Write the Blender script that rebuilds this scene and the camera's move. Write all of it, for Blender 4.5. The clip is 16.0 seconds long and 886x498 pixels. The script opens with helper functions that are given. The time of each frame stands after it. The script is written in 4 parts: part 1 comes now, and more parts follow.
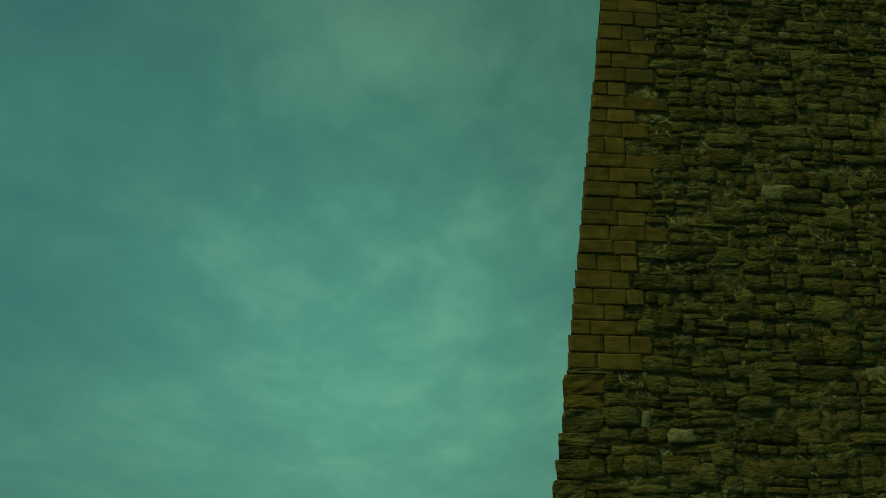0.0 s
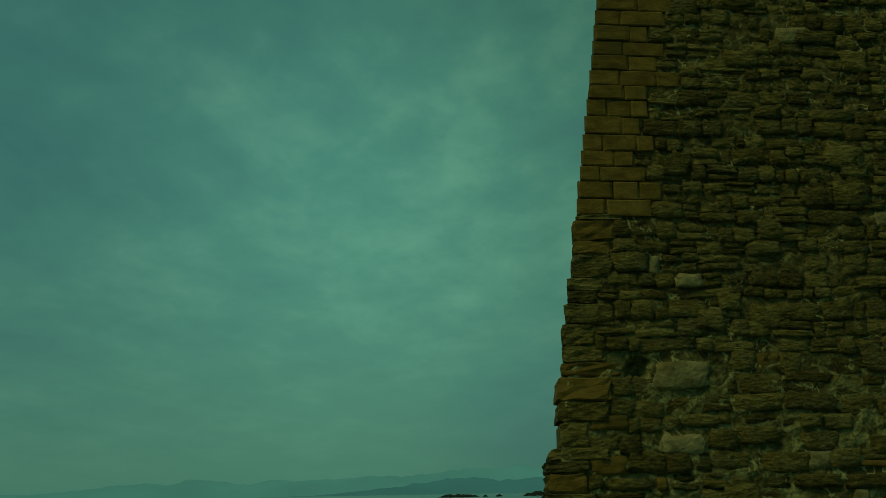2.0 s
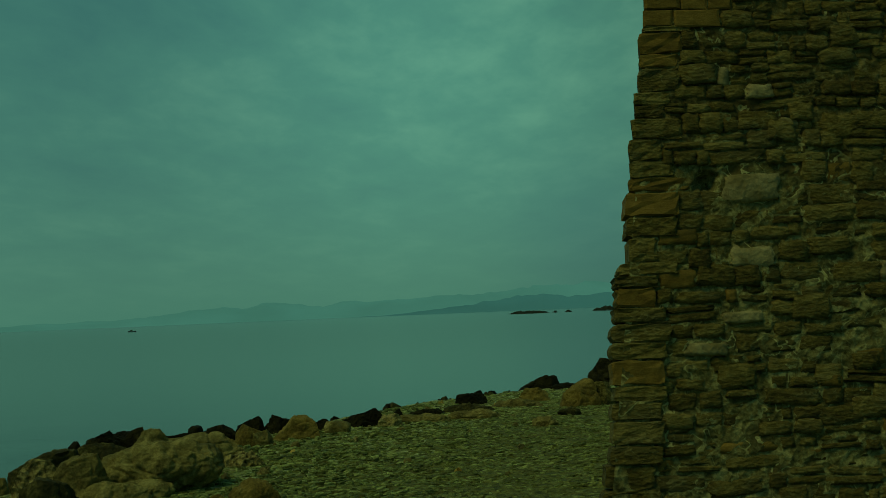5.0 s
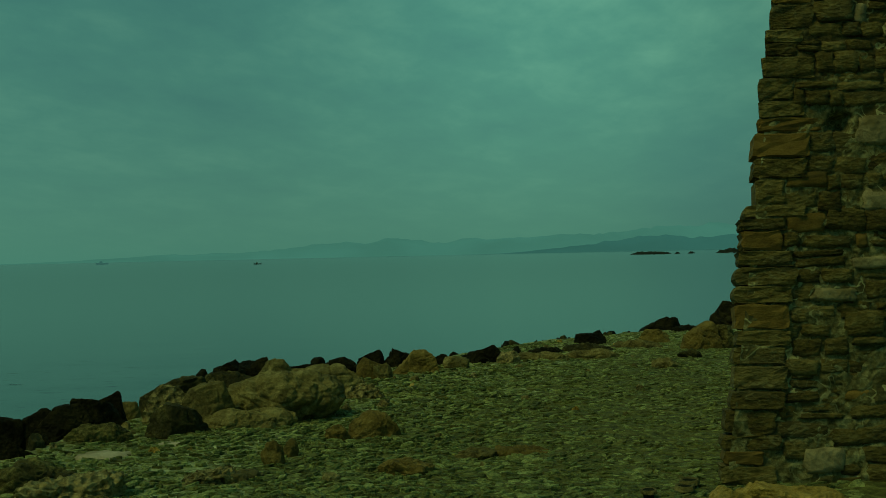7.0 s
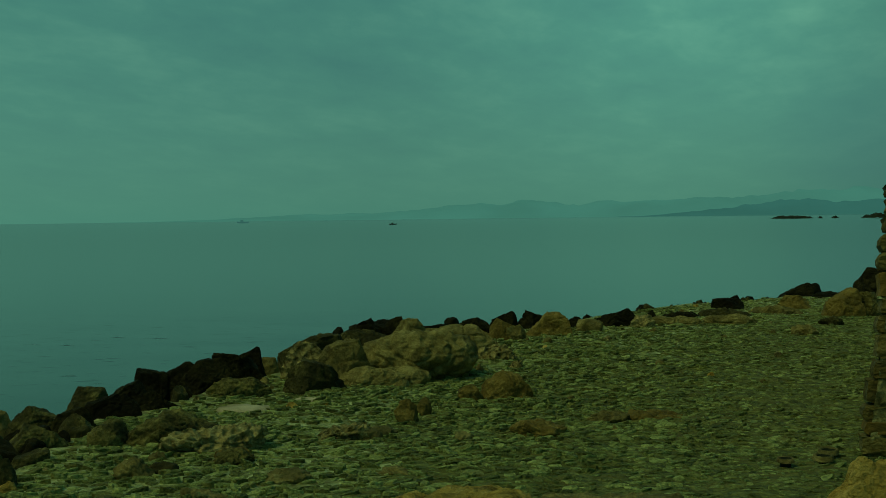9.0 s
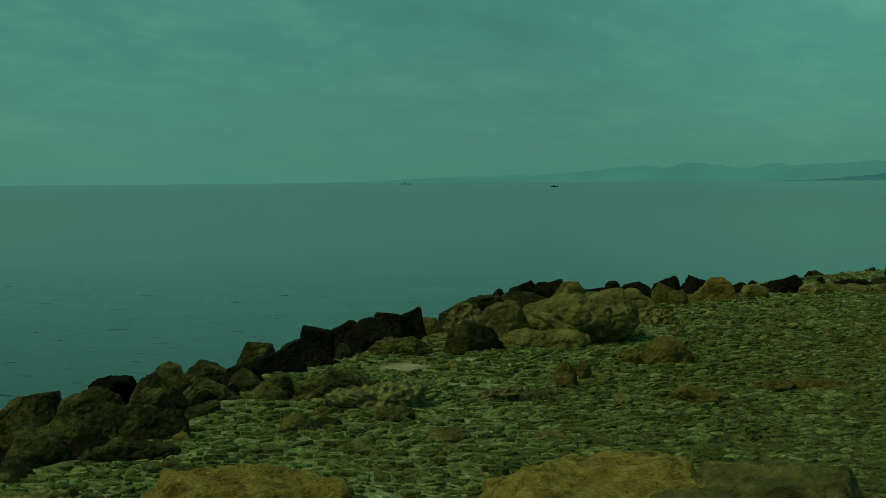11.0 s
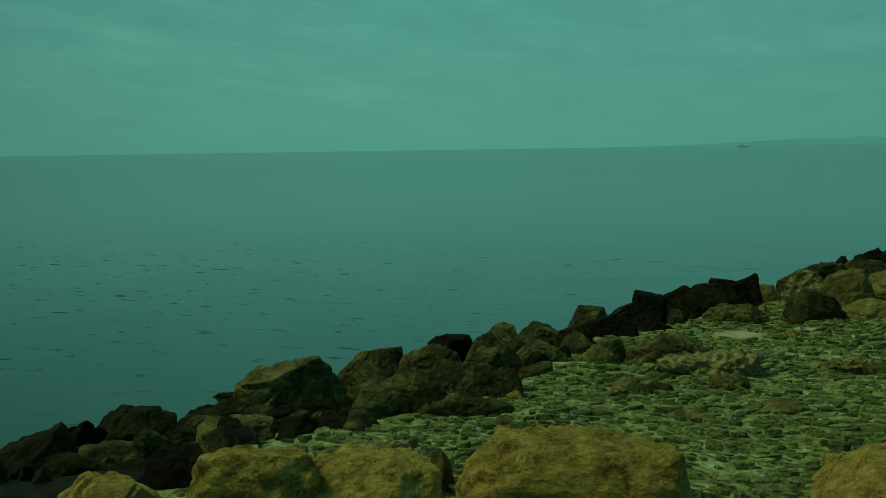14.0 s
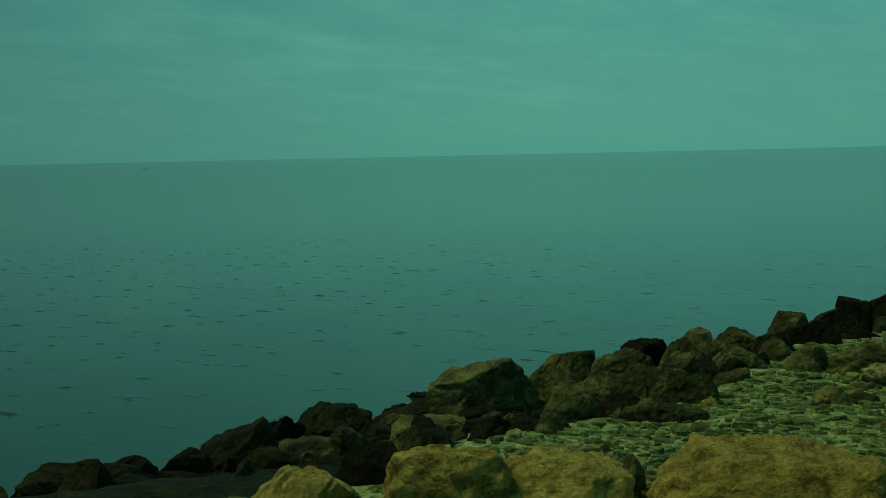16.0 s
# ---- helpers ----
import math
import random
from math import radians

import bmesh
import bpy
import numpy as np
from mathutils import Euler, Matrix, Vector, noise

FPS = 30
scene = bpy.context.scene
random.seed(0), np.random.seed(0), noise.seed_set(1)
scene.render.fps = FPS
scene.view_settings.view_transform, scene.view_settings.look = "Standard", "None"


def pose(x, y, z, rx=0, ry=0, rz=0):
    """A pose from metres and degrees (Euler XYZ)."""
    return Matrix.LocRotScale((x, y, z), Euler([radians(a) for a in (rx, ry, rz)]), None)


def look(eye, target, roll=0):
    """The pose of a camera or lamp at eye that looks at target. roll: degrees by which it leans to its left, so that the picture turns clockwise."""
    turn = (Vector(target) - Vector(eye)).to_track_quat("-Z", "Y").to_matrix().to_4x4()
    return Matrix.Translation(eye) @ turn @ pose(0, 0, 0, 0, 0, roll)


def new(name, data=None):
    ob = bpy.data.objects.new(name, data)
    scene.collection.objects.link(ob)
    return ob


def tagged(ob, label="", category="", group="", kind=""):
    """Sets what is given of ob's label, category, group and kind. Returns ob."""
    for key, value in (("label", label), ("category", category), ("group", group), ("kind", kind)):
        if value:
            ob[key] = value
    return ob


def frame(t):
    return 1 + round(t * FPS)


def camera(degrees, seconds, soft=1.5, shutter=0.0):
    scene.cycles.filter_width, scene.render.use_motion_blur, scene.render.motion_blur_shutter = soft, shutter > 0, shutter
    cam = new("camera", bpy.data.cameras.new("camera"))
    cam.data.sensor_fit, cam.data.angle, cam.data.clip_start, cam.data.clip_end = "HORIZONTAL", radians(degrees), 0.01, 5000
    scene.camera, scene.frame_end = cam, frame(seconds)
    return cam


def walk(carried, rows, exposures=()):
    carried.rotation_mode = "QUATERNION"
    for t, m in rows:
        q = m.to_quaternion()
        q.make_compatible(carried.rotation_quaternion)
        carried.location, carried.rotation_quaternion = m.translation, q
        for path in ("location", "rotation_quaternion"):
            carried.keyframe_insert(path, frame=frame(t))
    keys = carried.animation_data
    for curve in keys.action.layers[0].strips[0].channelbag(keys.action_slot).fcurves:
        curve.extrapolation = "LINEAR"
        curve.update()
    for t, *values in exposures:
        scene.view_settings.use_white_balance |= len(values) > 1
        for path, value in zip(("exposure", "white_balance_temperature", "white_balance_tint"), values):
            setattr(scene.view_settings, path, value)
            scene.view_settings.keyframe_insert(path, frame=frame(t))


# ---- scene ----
cam = camera(39.9, 16.0, soft=0.8)
EYE = 1.7
# seconds, yaw to the left, pitch, roll: the camera turns where it stands
ROWS = [
    (0.0, 0.00, 18.46, 0.89), (0.5, -0.20, 16.65, 1.47), (1.0, 0.18, 14.96, 1.26), (1.5, 0.21, 13.36, 1.41),
    (2.0, 0.57, 11.31, 1.15), (2.5, 0.85, 9.87, 1.17), (3.0, 0.98, 8.25, 1.06), (3.5, 0.95, 6.51, 1.66),
    (3.7, 0.87, 5.85, 1.70), (5.8, 6.19, 1.84, 2.10),
    (6.0, 6.52, 1.55, 1.78), (6.5, 7.93, 0.98, 1.33), (7.0, 9.72, 0.26, 1.25), (7.5, 10.96, -0.03, 1.04),
    (8.0, 12.53, -0.67, 0.70), (8.5, 13.96, -1.32, 0.72), (9.0, 16.04, -1.44, 0.69), (9.2, 16.89, -1.63, 0.62), (11.3, 24.95, -3.64, 0.34), (11.5, 25.98, -4.03, 0.33),
    (12.0, 29.31, -4.32, 0.46), (12.5, 32.17, -5.08, 0.61), (13.0, 34.81, -5.13, 1.02), (13.5, 37.03, -5.09, 1.02),
    (14.0, 39.17, -4.67, 0.85), (14.5, 40.93, -4.71, 0.82), (15.0, 43.18, -4.26, 1.43), (15.5, 45.53, -4.13, 1.47),
    (16.0, 48.22, -4.39, 1.22),
]


def eye_pose(yaw, pitch, roll):
    y, p = radians(yaw), radians(pitch)
    eye = Vector((0, 0, EYE))
    way = Vector((-math.sin(y) * math.cos(p), math.cos(y) * math.cos(p), math.sin(p)))
    return look(eye, eye + way, -roll)


walk(cam, [(t, eye_pose(yaw, pitch, roll)) for t, yaw, pitch, roll in ROWS],
     [(0.0, -0.12, 7200, 10), (3.5, -0.58, 7250, 10), (6.0, -0.24, 7100, 10), (8.4, -0.32, 6900, 10), (9.0, -0.18, 6850, 10), (11.5, -0.1, 6650, 10), (12.5, 0.1, 6550, 9), (16.0, 0.24, 6250, 8)])

# ---- light: an overcast sky over the sea, with a veiled high sun ----
SUN_FROM = Vector((-0.40, -0.40, 0.82)).normalized()
world = bpy.data.worlds.new("overcast_sky")
scene.world = world
world.use_nodes = True
nt = world.node_tree
nt.nodes.clear()


def wnode(kind, **values):
    n = nt.nodes.new(kind)
    for k, v in values.items():
        n.inputs[k].default_value = v
    return n


out = wnode("ShaderNodeOutputWorld")
back = wnode("ShaderNodeBackground", Strength=1.0)
nt.links.new(back.outputs[0], out.inputs[0])
sky = nt.nodes.new("ShaderNodeTexSky")
sky.sky_type, sky.sun_disc = "NISHITA", False
sky.sun_elevation, sky.sun_rotation = math.asin(SUN_FROM.z), math.atan2(SUN_FROM.x, SUN_FROM.y)
co = nt.nodes.new("ShaderNodeTexCoord")
sep = nt.nodes.new("ShaderNodeSeparateXYZ")
nt.links.new(co.outputs["Generated"], sep.inputs[0])


def wmath(op, a, b=None, clamp=False):
    n = nt.nodes.new("ShaderNodeMath")
    n.operation, n.use_clamp = op, clamp
    for i, v in enumerate((a, b)):
        if v is None:
            continue
        if isinstance(v, (int, float)):
            n.inputs[i].default_value = v
        else:
            nt.links.new(v, n.inputs[i])
    return n.outputs[0]


# the cloud deck is flat and high, so its pattern shrinks towards the horizon
up = wmath("MAXIMUM", sep.outputs[2], 0.0)
den = wmath("ADD", up, 0.16)
flat = nt.nodes.new("ShaderNodeCombineXYZ")
nt.links.new(wmath("DIVIDE", sep.outputs[0], den), flat.inputs[0])
nt.links.new(wmath("DIVIDE", sep.outputs[1], den), flat.inputs[1])
turn = nt.nodes.new("ShaderNodeMapping")
turn.inputs["Location"].default_value = (2.7, 1.3, 0)
turn.inputs["Rotation"].default_value = (0, 0, radians(38))
turn.inputs["Scale"].default_value = (1.0, 0.62, 1.0)
nt.links.new(flat.outputs[0], turn.inputs[0])


def wnoise(scale, detail, rough, distortion=0.0):
    n = wnode("ShaderNodeTexNoise", Scale=scale, Detail=detail, Roughness=rough, Distortion=distortion)
    nt.links.new(turn.outputs[0], n.inputs["Vector"])
    return n.outputs["Fac"]


big, mid, fine = wnoise(0.9, 3, 0.5, 0.2), wnoise(3.4, 5, 0.55, 0.15), wnoise(9.0, 4, 0.6, 0.3)
cloud = wmath("ADD", wmath("MULTIPLY", big, 0.34), wmath("ADD", wmath("MULTIPLY", mid, 0.48), wmath("MULTIPLY", fine, 0.18)))
ramp = nt.nodes.new("ShaderNodeValToRGB")
ramp.color_ramp.interpolation = "LINEAR"
stops = ramp.color_ramp.elements
stops[0].position, stops[0].color = 0.28, (0.022, 0.118, 0.128, 1)
stops[1].position, stops[1].color = 0.64, (0.125, 0.385, 0.262, 1)
mids = stops.new(0.5)
mids.color = (0.061, 0.254, 0.188, 1)
nt.links.new(cloud, ramp.inputs[0])
# haze low over the sea
haze = nt.nodes.new("ShaderNodeMix")
haze.data_type = "RGBA"
haze.inputs[7].default_value = (0.066, 0.272, 0.196, 1)
low = wmath("POWER", wmath("SUBTRACT", 1.0, wmath("MULTIPLY", up, 2.8, True), True), 1.3)
nt.links.new(wmath("MULTIPLY", low, 0.96), haze.inputs[0])
nt.links.new(ramp.outputs[0], haze.inputs[6])
# the deck is thinner over the open sea ahead, thicker to the far side
ahead = nt.nodes.new("ShaderNodeVectorMath")
ahead.operation = "DOT_PRODUCT"
nt.links.new(co.outputs["Generated"], ahead.inputs[0])
ahead.inputs[1].default_value = Vector((-0.60, 0.78, 0.20)).normalized()
glow = wmath("ADD", 0.52, wmath("MULTIPLY", wmath("POWER", wmath("MAXIMUM", ahead.outputs["Value"], 0.0), 6.0), 0.50))
gap = nt.nodes.new("ShaderNodeVectorMath")
gap.operation = "DOT_PRODUCT"
nt.links.new(co.outputs["Generated"], gap.inputs[0])
gap.inputs[1].default_value = Vector((-0.05, 0.97, 0.215)).normalized()
glow = wmath("ADD", glow, wmath("MULTIPLY", wmath("POWER", wmath("MAXIMUM", gap.outputs["Value"], 0.0), 42.0), 0.62))
# heavier, bluer cloud high up, over the far coast and towards the open sea
cool = haze.outputs[2]
for way, power, share in (((-0.36, 0.84, 0.42), 18.0, 0.65), ((0.06, 1.0, 0.05), 420.0, 0.45), ((-0.96, 0.18, 0.22), 7.0, 0.35)):
    dot = nt.nodes.new("ShaderNodeVectorMath")
    dot.operation = "DOT_PRODUCT"
    nt.links.new(co.outputs["Generated"], dot.inputs[0])
    dot.inputs[1].default_value = Vector(way).normalized()
    bank = nt.nodes.new("ShaderNodeMix")
    bank.data_type = "RGBA"
    bank.inputs[7].default_value = (0.032, 0.178, 0.180, 1)
    nt.links.new(wmath("MULTIPLY", wmath("POWER", wmath("MAXIMUM", dot.outputs["Value"], 0.0), power), share), bank.inputs[0])
    nt.links.new(cool, bank.inputs[6])
    cool = bank.outputs[2]
shine = nt.nodes.new("ShaderNodeVectorMath")
shine.operation = "SCALE"
nt.links.new(cool, shine.inputs[0])
nt.links.new(glow, shine.inputs[3])
thin = nt.nodes.new("ShaderNodeVectorMath")
thin.operation = "SCALE"
nt.links.new(sky.outputs[0], thin.inputs[0])
thin.inputs[3].default_value = 0.004
veil = nt.nodes.new("ShaderNodeVectorMath")
veil.operation = "ADD"
nt.links.new(shine.outputs[0], veil.inputs[0])
nt.links.new(thin.outputs[0], veil.inputs[1])
nt.links.new(veil.outputs[0], back.inputs["Color"])

sun = new("sun", bpy.data.lights.new("sun", "SUN"))
sun.data.energy, sun.data.angle, sun.data.color = 0.95, radians(20), (0.86, 0.82, 0.24)
sun.matrix_world = look(SUN_FROM * 50, (0, 0, 0))


# ---- materials ----
def surface(name, tones, scale, rough=0.85, bump=0.5, depth=0.02, fine=60.0, spread=0.25, stain=None, wet=0.0, specular=0.3, stretch=(1, 1, 1), pits=0.0, vein=0.0):
    """A mineral surface: three tones blended by coarse and fine noise, varied from piece to piece, with relief."""
    m = bpy.data.materials.new(name)
    m.use_nodes = True
    t = m.node_tree
    b = t.nodes["Principled BSDF"]
    link = t.links.new

    def node(kind, **v):
        n = t.nodes.new(kind)
        for k, val in v.items():
            n.inputs[k].default_value = val
        return n

    geo = node("ShaderNodeNewGeometry")
    mp = node("ShaderNodeMapping", Scale=stretch)
    link(geo.outputs["Position"], mp.inputs[0])
    n1 = node("ShaderNodeTexNoise", Scale=scale, Detail=6, Roughness=0.6, Distortion=0.4)
    n2 = node("ShaderNodeTexNoise", Scale=fine, Detail=5, Roughness=0.7)
    n3 = node("ShaderNodeTexNoise", Scale=scale * 0.28, Detail=3, Roughness=0.5)
    for n in (n1, n2, n3):
        link(mp.outputs[0], n.inputs["Vector"])
    ob = node("ShaderNodeObjectInfo")
    odd = node("ShaderNodeMath")
    odd.operation = "ADD"
    link(ob.outputs["Random"], odd.inputs[0])
    link(geo.outputs["Random Per Island"], odd.inputs[1])
    frac = node("ShaderNodeMath")
    frac.operation = "FRACT"
    link(odd.outputs[0], frac.inputs[0])
    # mix value = 0.5 noise + 0.25 fine + spread * random
    s1 = node("ShaderNodeMath")
    s1.operation = "MULTIPLY_ADD"
    link(n2.outputs["Fac"], s1.inputs[0])
    s1.inputs[1].default_value = 0.6
    link(n1.outputs["Fac"], s1.inputs[2])
    s2 = node("ShaderNodeMath")
    s2.operation = "MULTIPLY_ADD"
    link(frac.outputs[0], s2.inputs[0])
    s2.inputs[1].default_value = spread
    link(s1.outputs[0], s2.inputs[2])
    r = node("ShaderNodeValToRGB")
    e = r.color_ramp.elements
    mean = 0.8 + spread / 2
    low, high = mean - 0.19 - spread * 0.2, mean + 0.21 + spread * 0.2
    e[0].position, e[0].color = low / 2, (*tones[0], 1)
    e[1].position, e[1].color = high / 2, (*tones[2], 1)
    e.new(mean / 2).color = (*tones[1], 1)
    half = node("ShaderNodeMath")
    half.operation = "MULTIPLY"
    half.inputs[1].default_value = 0.5
    link(s2.outputs[0], half.inputs[0])
    link(half.outputs[0], r.inputs[0])
    colour = r.outputs[0]
    if stain:
        mix = node("ShaderNodeMix")
        mix.data_type = "RGBA"
        edge = node("ShaderNodeMapRange")
        edge.inputs[1].default_value, edge.inputs[2].default_value = 0.52, 0.66
        edge.inputs[4].default_value = 0.8
        link(n3.outputs["Fac"], edge.inputs[0])
        link(edge.outputs[0], mix.inputs[0])
        link(colour, mix.inputs[6])
        mix.inputs[7].default_value = (*stain, 1)
        colour = mix.outputs[2]
    if vein:      # thin crooked smears of pale lime
        n4 = node("ShaderNodeTexNoise", Scale=6.0, Detail=2.5, Roughness=0.55, Distortion=0.5)
        link(mp.outputs[0], n4.inputs["Vector"])
        off = node("ShaderNodeMath")
        off.operation = "SUBTRACT"
        off.inputs[1].default_value = 0.5
        link(n4.outputs["Fac"], off.inputs[0])
        dist = node("ShaderNodeMath")
        dist.operation = "ABSOLUTE"
        link(off.outputs[0], dist.inputs[0])
        thin = node("ShaderNodeMapRange")
        thin.inputs[1].default_value, thin.inputs[2].default_value = 0.010, 0.030
        thin.inputs[3].default_value, thin.inputs[4].default_value = 1.0, 0.0
        link(dist.outputs[0], thin.inputs[0])
        area = node("ShaderNodeMapRange")
        area.inputs[1].default_value, area.inputs[2].default_value = 0.42, 0.60
        area.inputs[4].default_value = vein
        link(n3.outputs["Fac"], area.inputs[0])
        both = node("ShaderNodeMath")
        both.operation = "MULTIPLY"
        link(thin.outputs[0], both.inputs[0])
        link(area.outputs[0], both.inputs[1])
        smear = node("ShaderNodeMix")
        smear.data_type = "RGBA"
        link(both.outputs[0], smear.inputs[0])
        link(colour, smear.inputs[6])
        smear.inputs[7].default_value = (0.42, 0.45, 0.24, 1)
        colour = smear.outputs[2]
    link(colour, b.inputs["Base Color"])
    rr = node("ShaderNodeMapRange")
    rr.inputs[3].default_value, rr.inputs[4].default_value = rough - 0.12 - wet, min(rough + 0.1, 1.0)
    link(n1.outputs["Fac"], rr.inputs[0])
    link(rr.outputs[0], b.inputs["Roughness"])
    b.inputs["Specular IOR Level"].default_value = specular
    hsum = node("ShaderNodeMath")
    hsum.operation = "MULTIPLY_ADD"
    link(n2.outputs["Fac"], hsum.inputs[0])
    hsum.inputs[1].default_value = 0.45
    link(n1.outputs["Fac"], hsum.inputs[2])
    height = hsum.outputs[0]
    if pits:
        v = node("ShaderNodeTexVoronoi", Scale=fine * 0.45)
        link(mp.outputs[0], v.inputs["Vector"])
        pit = node("ShaderNodeMath")
        pit.operation = "MULTIPLY_ADD"
        link(v.outputs["Distance"], pit.inputs[0])
        pit.inputs[1].default_value = pits
        link(height, pit.inputs[2])
        height = pit.outputs[0]
    bp = node("ShaderNodeBump", Strength=bump, Distance=depth)
    link(height, bp.inputs["Height"])
    link(bp.outputs[0], b.inputs["Normal"])
    return m


OCHRE = surface("ochre_sandstone", ((0.1650, 0.1120, 0.0230), (0.5200, 0.3850, 0.0960), (0.8000, 0.6400, 0.2300)), 9, bump=1.0, depth=0.065, fine=60, spread=0.12, stain=(0.3900, 0.3050, 0.0850), stretch=(1, 1, 1.35), pits=0.4)
DARK = surface("wet_dark_rock", ((0.0040, 0.0045, 0.0016), (0.0110, 0.0120, 0.0042), (0.0420, 0.0420, 0.0160)), 6, rough=0.75, bump=1.0, depth=0.04, fine=50, spread=0.18, stain=(0.0042, 0.0051, 0.0021), wet=0.05, specular=0.15, pits=0.5)
BROWN = surface("damp_brown_rock", ((0.014, 0.0160, 0.0052), (0.060, 0.062, 0.020), (0.240, 0.235, 0.085)), 6, rough=0.8, bump=1.0, depth=0.04, fine=50, spread=0.18, stain=(0.026, 0.030, 0.0115), pits=0.5)
RUST = surface("rusty_weathered_rock", ((0.0760, 0.0600, 0.0160), (0.1850, 0.1480, 0.0420), (0.3500, 0.2900, 0.1000)), 6, bump=1.0, depth=0.04, fine=44, spread=0.16, stain=(0.1395, 0.1209, 0.0420), pits=0.4)
GREY = surface("grey_limestone", ((0.0750, 0.0690, 0.0260), (0.2000, 0.1850, 0.0700), (0.3900, 0.3700, 0.1650)), 6, bump=1.0, depth=0.05, fine=40, spread=0.14, stain=(0.1035, 0.1035, 0.0441), pits=0.25)
CORAL = surface("pitted_crust_rock", ((0.0800, 0.0720, 0.0300), (0.3200, 0.3000, 0.1350), (0.6000, 0.5700, 0.3000)), 14, bump=1.0, depth=0.07, fine=30, spread=0.1, pits=1.5)
QUOIN = surface("dressed_sandstone", ((0.105, 0.071, 0.0165), (0.19, 0.131, 0.032), (0.29, 0.205, 0.058)), 7, bump=0.8, depth=0.018, fine=55, spread=0.18, stain=(0.115, 0.092, 0.029), stretch=(1, 1, 2))
RUBBLE = surface("rubble_stone", ((0.0480, 0.0400, 0.0110), (0.1300, 0.1120, 0.0320), (0.2600, 0.2350, 0.0900)), 9, bump=1.0, depth=0.03, fine=44, spread=0.32, stain=(0.1037, 0.0976, 0.0415), stretch=(1, 1, 2), pits=0.5, vein=0.2)
PALE = surface("pale_limestone", ((0.1750, 0.1625, 0.0850), (0.2937, 0.2775, 0.1562), (0.4125, 0.3937, 0.2375)), 9, bump=1.0, depth=0.02, fine=50, spread=0.1, stain=(0.1625, 0.1438, 0.0625), pits=0.5)
MORTAR = surface("lime_mortar", ((0.060, 0.060, 0.022), (0.170, 0.172, 0.074), (0.400, 0.420, 0.220)), 9, bump=1.0, depth=0.04, fine=32, spread=0.0, stain=(0.090, 0.080, 0.031), pits=0.9, vein=1.0)
EARTH = surface("washed_out_mortar", ((0.0450, 0.0380, 0.0140), (0.1250, 0.1120, 0.0420), (0.2800, 0.2600, 0.1250)), 8, bump=1.0, depth=0.05, fine=26, spread=0.0, stain=(0.0765, 0.0646, 0.0238), pits=1.0, vein=0.9)
PLATE = surface("shore_plate_stone", ((0.0490, 0.0720, 0.0210), (0.2120, 0.2850, 0.0900), (0.5150, 0.6500, 0.2700)), 20, bump=1.0, depth=0.05, fine=75, spread=0.40, stain=(0.1700, 0.1780, 0.0540), specular=0.4, pits=0.6)
GROUND = surface("shore_ground", ((0.0800, 0.1030, 0.0430), (0.3100, 0.3900, 0.1950), (0.6000, 0.7400, 0.4600)), 9, bump=1.0, depth=0.05, fine=30, spread=0.0, stain=(0.1710, 0.1755, 0.0738), pits=0.8)
TRODDEN = surface("trodden_earth", ((0.0450, 0.0570, 0.0170), (0.1300, 0.1580, 0.0460), (0.2750, 0.3250, 0.1150)), 9, bump=1.0, depth=0.05, fine=30, spread=0.0, stain=(0.1250, 0.1250, 0.0380), pits=0.8)
PUDDLE = surface("salt_crust", ((0.34, 0.33, 0.25), (0.46, 0.45, 0.35), (0.58, 0.57, 0.46)), 6, bump=0.6, depth=0.01, spread=0.0, stain=(0.25, 0.23, 0.15))
# dark rock of the islets; also stands in for shade inside the shelf holes
ISLET_AND_HOLE_SHADE = surface("islet_rock_and_hole_shade", ((0.004, 0.010, 0.008), (0.010, 0.020, 0.016), (0.03, 0.04, 0.03)), 0.3, fine=2.0, spread=0.0)
HULL = surface("boat_hull_paint", ((0.01, 0.02, 0.02), (0.02, 0.03, 0.03), (0.04, 0.05, 0.05)), 1.0, rough=0.5, spread=0.0)
CABIN = surface("boat_cabin_paint", ((0.10, 0.16, 0.14), (0.14, 0.2, 0.18), (0.2, 0.25, 0.22)), 1.0, rough=0.5, spread=0.0)


SEA = -0.7


